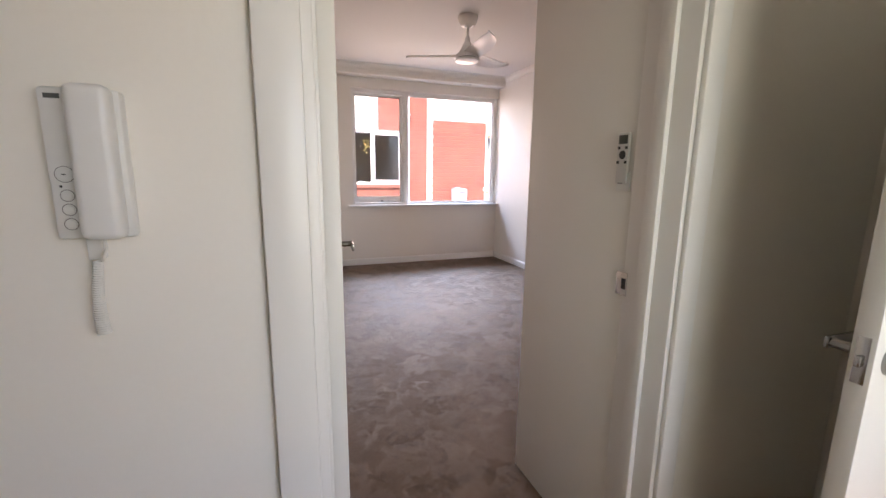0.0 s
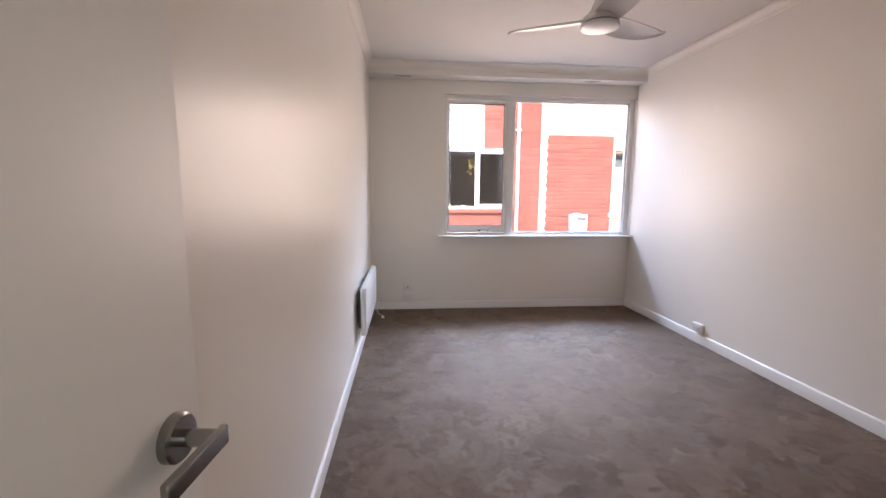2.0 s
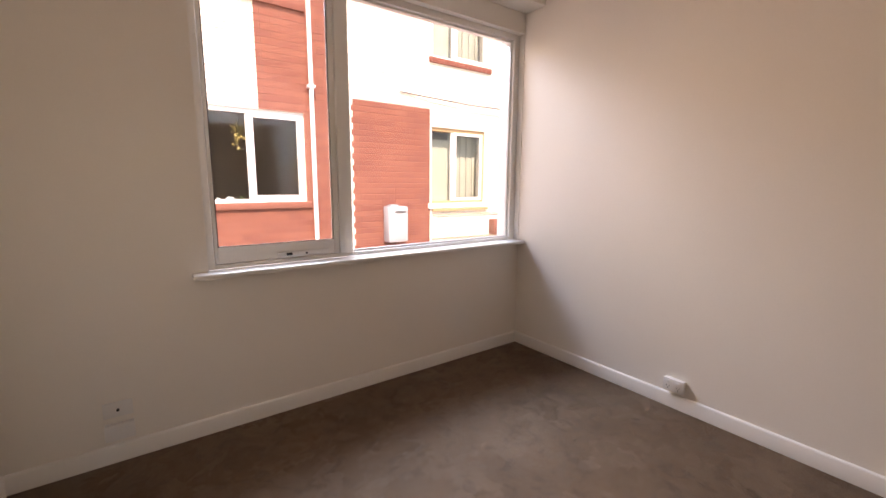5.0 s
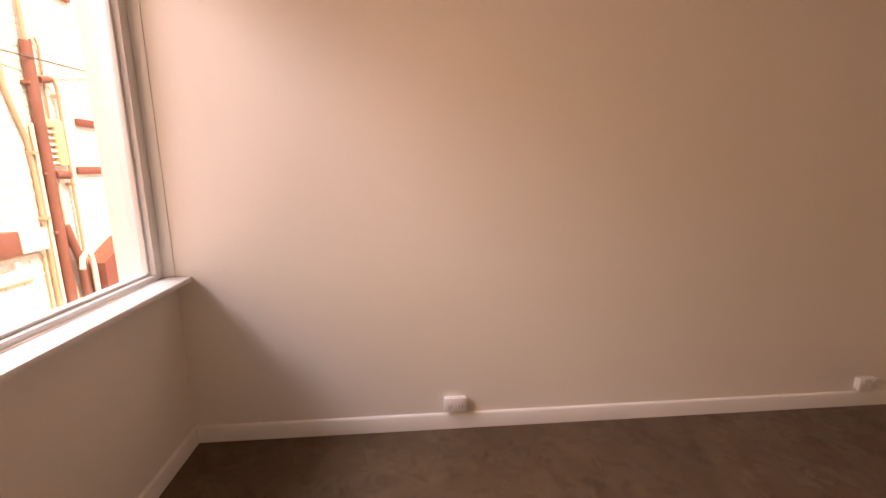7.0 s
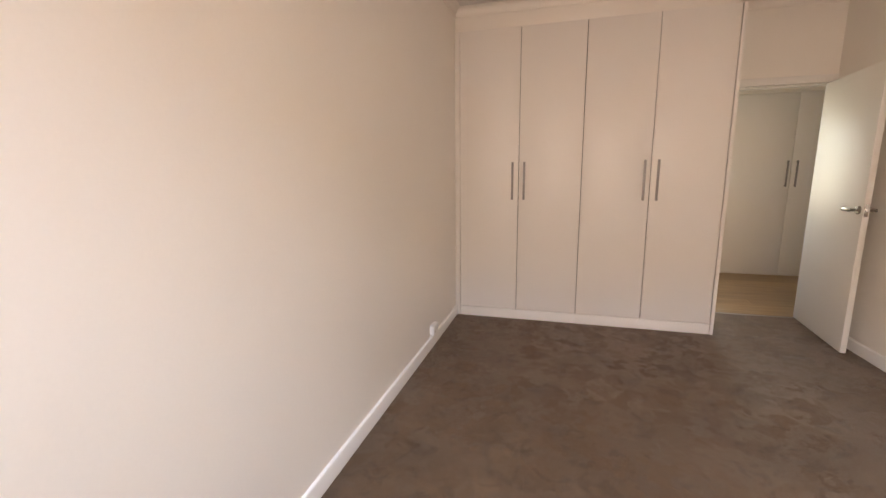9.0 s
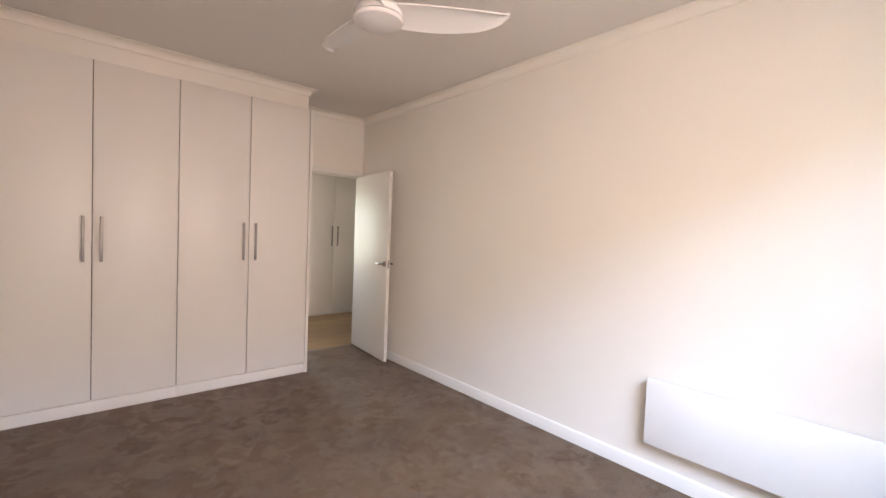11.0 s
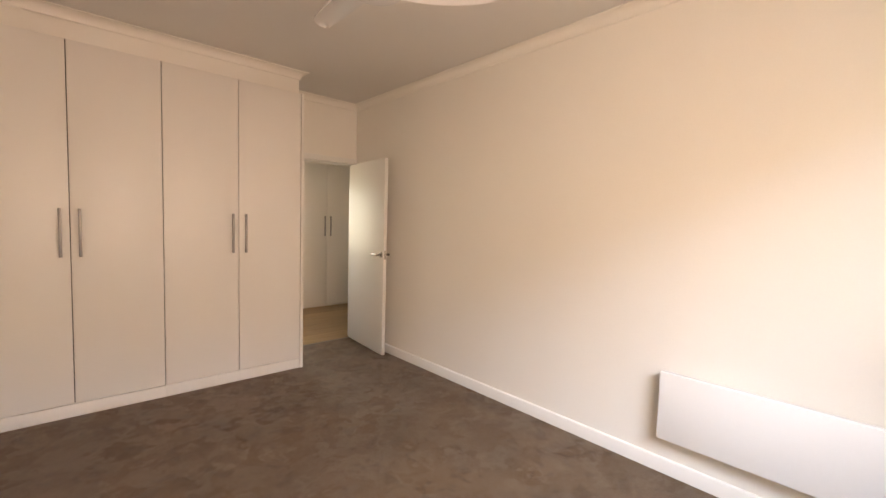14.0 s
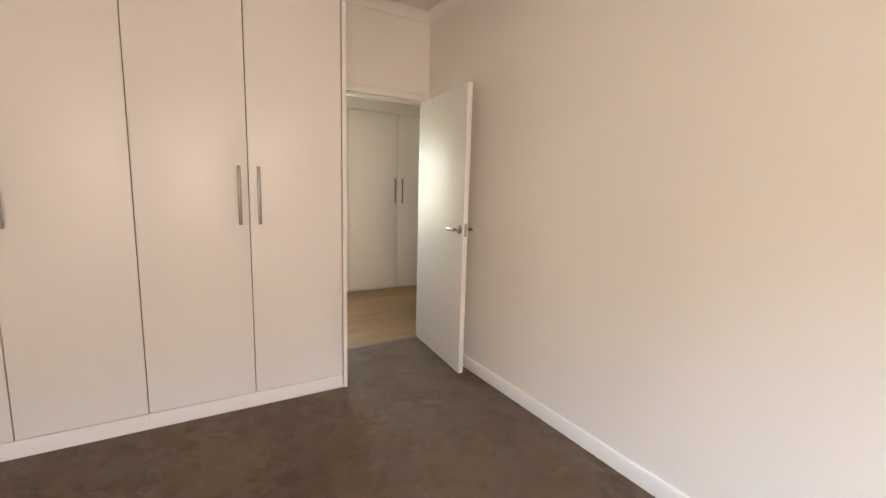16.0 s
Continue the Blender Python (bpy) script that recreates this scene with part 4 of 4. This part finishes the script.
for z0, x0, x1 in ((1.33, 7.40, 8.0), (1.99, 7.52, 8.0), (3.95, 6.85, 7.15), (3.62, 7.45, 7.75)):
    led = thing("brick_ledge", ((x0 + x1) / 2, FY0, z0), "short red brick ledge on the cream wall", "ledge")
    part("ledge", boxes((x0, x1, FY0 - 0.06, FY0 - 0.016, z0 - 0.05, z0 + 0.05), bevel=0.008), RED_BRICK, led)

lou = thing("vent_box", (7.05, FY0 - 0.05, 1.40), "yellowed louvred vent box on the wall", "vent")
part("box", boxes((7.055, 7.185, FY0 - 0.10, FY0 - 0.016, 1.40, 1.97), (6.925, 7.054, FY0 - 0.10, FY0 - 0.016, 1.88, 1.97), bevel=0.005), METER_YELLOW, lou)
part("backing", boxes((6.925, 7.053, FY0 - 0.045, FY0 - 0.016, 1.40, 1.879)), PIPE_TAN, lou, "brown backing behind the louvres")
for k in range(6):
    part("slat", box(bmesh.new(), -0.065, 0.062, -0.022, 0.022, -0.011, 0.011, bevel=0.003, turn=pose(6.989, FY0 - 0.070, 1.43 + 0.078 * k, 25, 0, 0)), WHITE_FRAME, lou)

br = thing("meter_box", (6.1, FY0 - 0.1, 0.38), "rusty red-brown meter box on the cream wall", "meter box")
part("box", boxes((5.93, 6.20, FY0 - 0.16, FY0 - 0.016, 0.38, 0.66), bevel=0.015), PIPE_RED, br)
wb = thing("meter_box", (6.45, FY0 - 0.1, 0.38), "white meter box on the cream wall", "meter box")
part("box", boxes((6.25, 6.62, FY0 - 0.13, FY0 - 0.016, 0.38, 0.64), bevel=0.012), WHITE_FRAME, wb)
part("lid", boxes((6.27, 6.60, FY0 - 0.136, FY0 - 0.1305, 0.40, 0.62), bevel=0.002), WHITE_METAL, wb)

hw = thing("water_heater", (3.85, FY0 - 0.1, 0.40), "white wall-mounted gas water heater with pipes below", "water heater")
part("body", boxes((3.69, 4.03, FY0 - 0.20, FY0 - 0.016, 0.40, 0.955), bevel=0.012), SHADED_ENAMEL, hw)
part("exhaust", boxes((3.80, 3.99, FY0 - 0.212, FY0 - 0.2005, 0.862, 0.892), bevel=0.002), GREY_LABEL, hw, "dark exhaust slot")
part("cap", boxes((3.75, 3.88, FY0 - 0.16, FY0 - 0.05, 0.956, 0.985), bevel=0.004), SHADED_ENAMEL, hw)
part("front_panel", boxes((3.71, 4.01, FY0 - 0.206, FY0 - 0.2005, 0.43, 0.84), bevel=0.002), SHADED_ENAMEL, hw)
for x, z in ((3.78, -0.4), (3.86, -0.2), (3.93, -0.6)):
    part("pipe", tube(bmesh.new(), [(x, FY0 - 0.09, 0.405), (x, FY0 - 0.09, 0.3), (x + 0.03, FY0 - 0.07, 0.22), (x + 0.03, FY0 - 0.05, z)], 0.012, 10), PIPE_RED, hw, "copper pipe")

# things standing inside the neighbour's window
for x, r, h, mat, lab in ((1.28, 0.035, 0.09, FLOWER, "small yellow jar"), (1.42, 0.03, 0.06, PLASTIC, "small white cup"), (1.56, 0.055, 0.07, WHITE_METAL, "white bowl"), (1.70, 0.03, 0.08, GREEN, "small green bottle")):
    j = thing("jar", (x, FY0 + 0.20, 1.06), lab + " on the neighbour's window ledge", "jar", "jars on the ledge")
    part("body", lathe(bmesh.new(), [(0, 0), (r * 0.85, 0), (r, 0.01), (r, h * 0.7), (r * 0.7, h * 0.85), (r * 0.7, h), (0, h)], (x, FY0 + 0.20, 1.06), 20), mat, j)
part("inner_ledge", boxes((0.55, 2.50, FY0 + 0.121, FY0 + 0.34, 1.02, 1.0598)), WHITE_FRAME, flats, "white inner window ledge")
fl = thing("hanging_flowers", (1.72, FY0 + 0.2, 1.83), "bunch of dried yellow flowers hanging in the window", "flowers")
bm = bmesh.new()
for k in range(46):
    c = Vector((1.71 + random.gauss(0, 0.035), FY0 + 0.22 + random.gauss(0, 0.03), 1.95 + random.gauss(0, 0.07)))
    bmesh.ops.create_icosphere(bm, subdivisions=1, radius=0.014 + 0.012 * random.random(), matrix=Matrix.Translation(c))
part("flower_heads", bm, FLOWER, fl)
part("stems", tube(bmesh.new(), [(1.72, FY0 + 0.2, 2.24), (1.715, FY0 + 0.21, 2.1), (1.71, FY0 + 0.22, 1.9)], 0.008, 8), GREEN, fl)

structure("ground", boxes((-400, 400, -400, 400, -2.95, -2.8)), CONCRETE, "pale concrete side way between the buildings", "paving")

# ---- pieces: hall planks ----
def shared_mesh(name, sx, sy, sz, bevel, material):
    bm = bmesh.new()
    box(bm, -sx / 2, sx / 2, -sy / 2, sy / 2, -sz, 0, bevel=bevel, segments=1)
    return mesh_from(name, bm, material, smooth=False)


hall_floor = structure("floor_hall", boxes((-1.6, 3.2, -7.56, -5.118, -0.1, -0.016)), GAP_SHADE, "honey oak timber plank floor", "timber floor")
PW, PL = 0.178, 1.45
plank_me = shared_mesh("plank", PL - 0.0015, PW - 0.0015, 0.0155, 0.0012, TIMBER)
row, y = 0, -5.119 - PW / 2
while y > -7.4:
    first = PL * (1 - (row * 0.37) % 0.9)
    p = new("plank", shared_mesh("plank", first - 0.0015, PW - 0.0015, 0.0155, 0.0012, TIMBER))
    p.location, p.parent = (-1.6 + first / 2, y, 0), hall_floor
    x = -1.6 + first + PL / 2
    while x < 2.0:
        p = new("plank", plank_me)
        p.location, p.parent = (x, y, 0), hall_floor
        x += PL
    y -= PW
    row += 1

# ---- pieces: bricks of the facade ----
BL, BH, GAP = 0.230, 0.076, 0.010
brick_red = bmesh.new()
box(brick_red, -BL / 2, BL / 2, -0.0105, 0.0, -BH / 2, BH / 2, bevel=0.003, segments=1)
red_me = mesh_from("brick", brick_red, RED_BRICK, smooth=False)


EDGES = (1.93, 3.07, 3.22, 4.58)


def is_red(x, z):
    """Red panels set into the cream wall."""
    return (EDGES[0] < x < EDGES[1] and z > 0.5) or (x < EDGES[1] and z < 1.0) or (EDGES[2] < x < EDGES[3] and z < 2.52)


verts, faces = {"red": [], "cream": []}, {"red": [], "cream": []}
single, course = [], 0
z = Z0 + BH / 2
while z + BH / 2 < Z1:
    x = X0 + (BL / 2 if course % 2 else BL)
    while x + BL / 2 < X1:
        ends = [x - BL / 2, *[e for e in EDGES if x - BL / 2 + 0.03 < e < x + BL / 2 - 0.03], x + BL / 2]
        for a, b in zip(ends, ends[1:]):
            a, b = a + (0.004 if a in EDGES else 0), b - (0.004 if b in EDGES else 0)
            if in_window(a, b, z - BH / 2, z + BH / 2):
                continue
            kind = "red" if is_red((a + b) / 2, z) else "cream"
            if kind == "red" and 3.2 < x < 4.62 and 0.20 < z < 2.55 and len(ends) == 2:
                single.append((x, z))
            elif -3 < x < 12 and z > -1.5:
                s, c, d, j = len(verts[kind]), z - BH / 2, z + BH / 2, random.uniform(0, 0.002)
                verts[kind] += [(a, FY0, c), (b, FY0, c), (b, FY0, d), (a, FY0, d), (a + 0.003, FY0 - 0.009 - j, c + 0.003), (b - 0.003, FY0 - 0.009 - j, c + 0.003), (b - 0.003, FY0 - 0.009 - j, d - 0.003), (a + 0.003, FY0 - 0.009 - j, d - 0.003)]
                faces[kind] += [(s + 4, s + 5, s + 6, s + 7), (s, s + 1, s + 5, s + 4), (s + 1, s + 2, s + 6, s + 5), (s + 2, s + 3, s + 7, s + 6), (s + 3, s, s + 4, s + 7)]
        x += BL + GAP
    z += BH + GAP
    course += 1
beds = bmesh.new()
for a, b, c, d in ((EDGES[0], EDGES[1], 2.25, Z1), (2.5, EDGES[1], 0.96, 2.25), (-3.0, EDGES[1], -1.5, 0.96), (EDGES[2], EDGES[3], -1.5, 2.52)):
    box(beds, a, b, FY0 - 0.007, FY0 - 0.0005, c, d)
part("mortar", beds, MORTAR, masonry, "reddish mortar joints")
for kind, mat in (("red", RED_BRICK), ("cream", CREAM_BRICK)):
    me = bpy.data.meshes.new(kind + "_bricks")
    me.from_pydata(verts[kind], [], faces[kind])
    me.materials.append(mat)
    ob = new(kind + "_bricks", me)
    ob.parent = masonry
    tagged(ob, "coursed " + kind + " bricks with raked joints", kind="stuff")
for x, z in single[:300]:
    ob = new("brick", red_me)
    ob.parent, ob.location = masonry, (x, FY0, z)
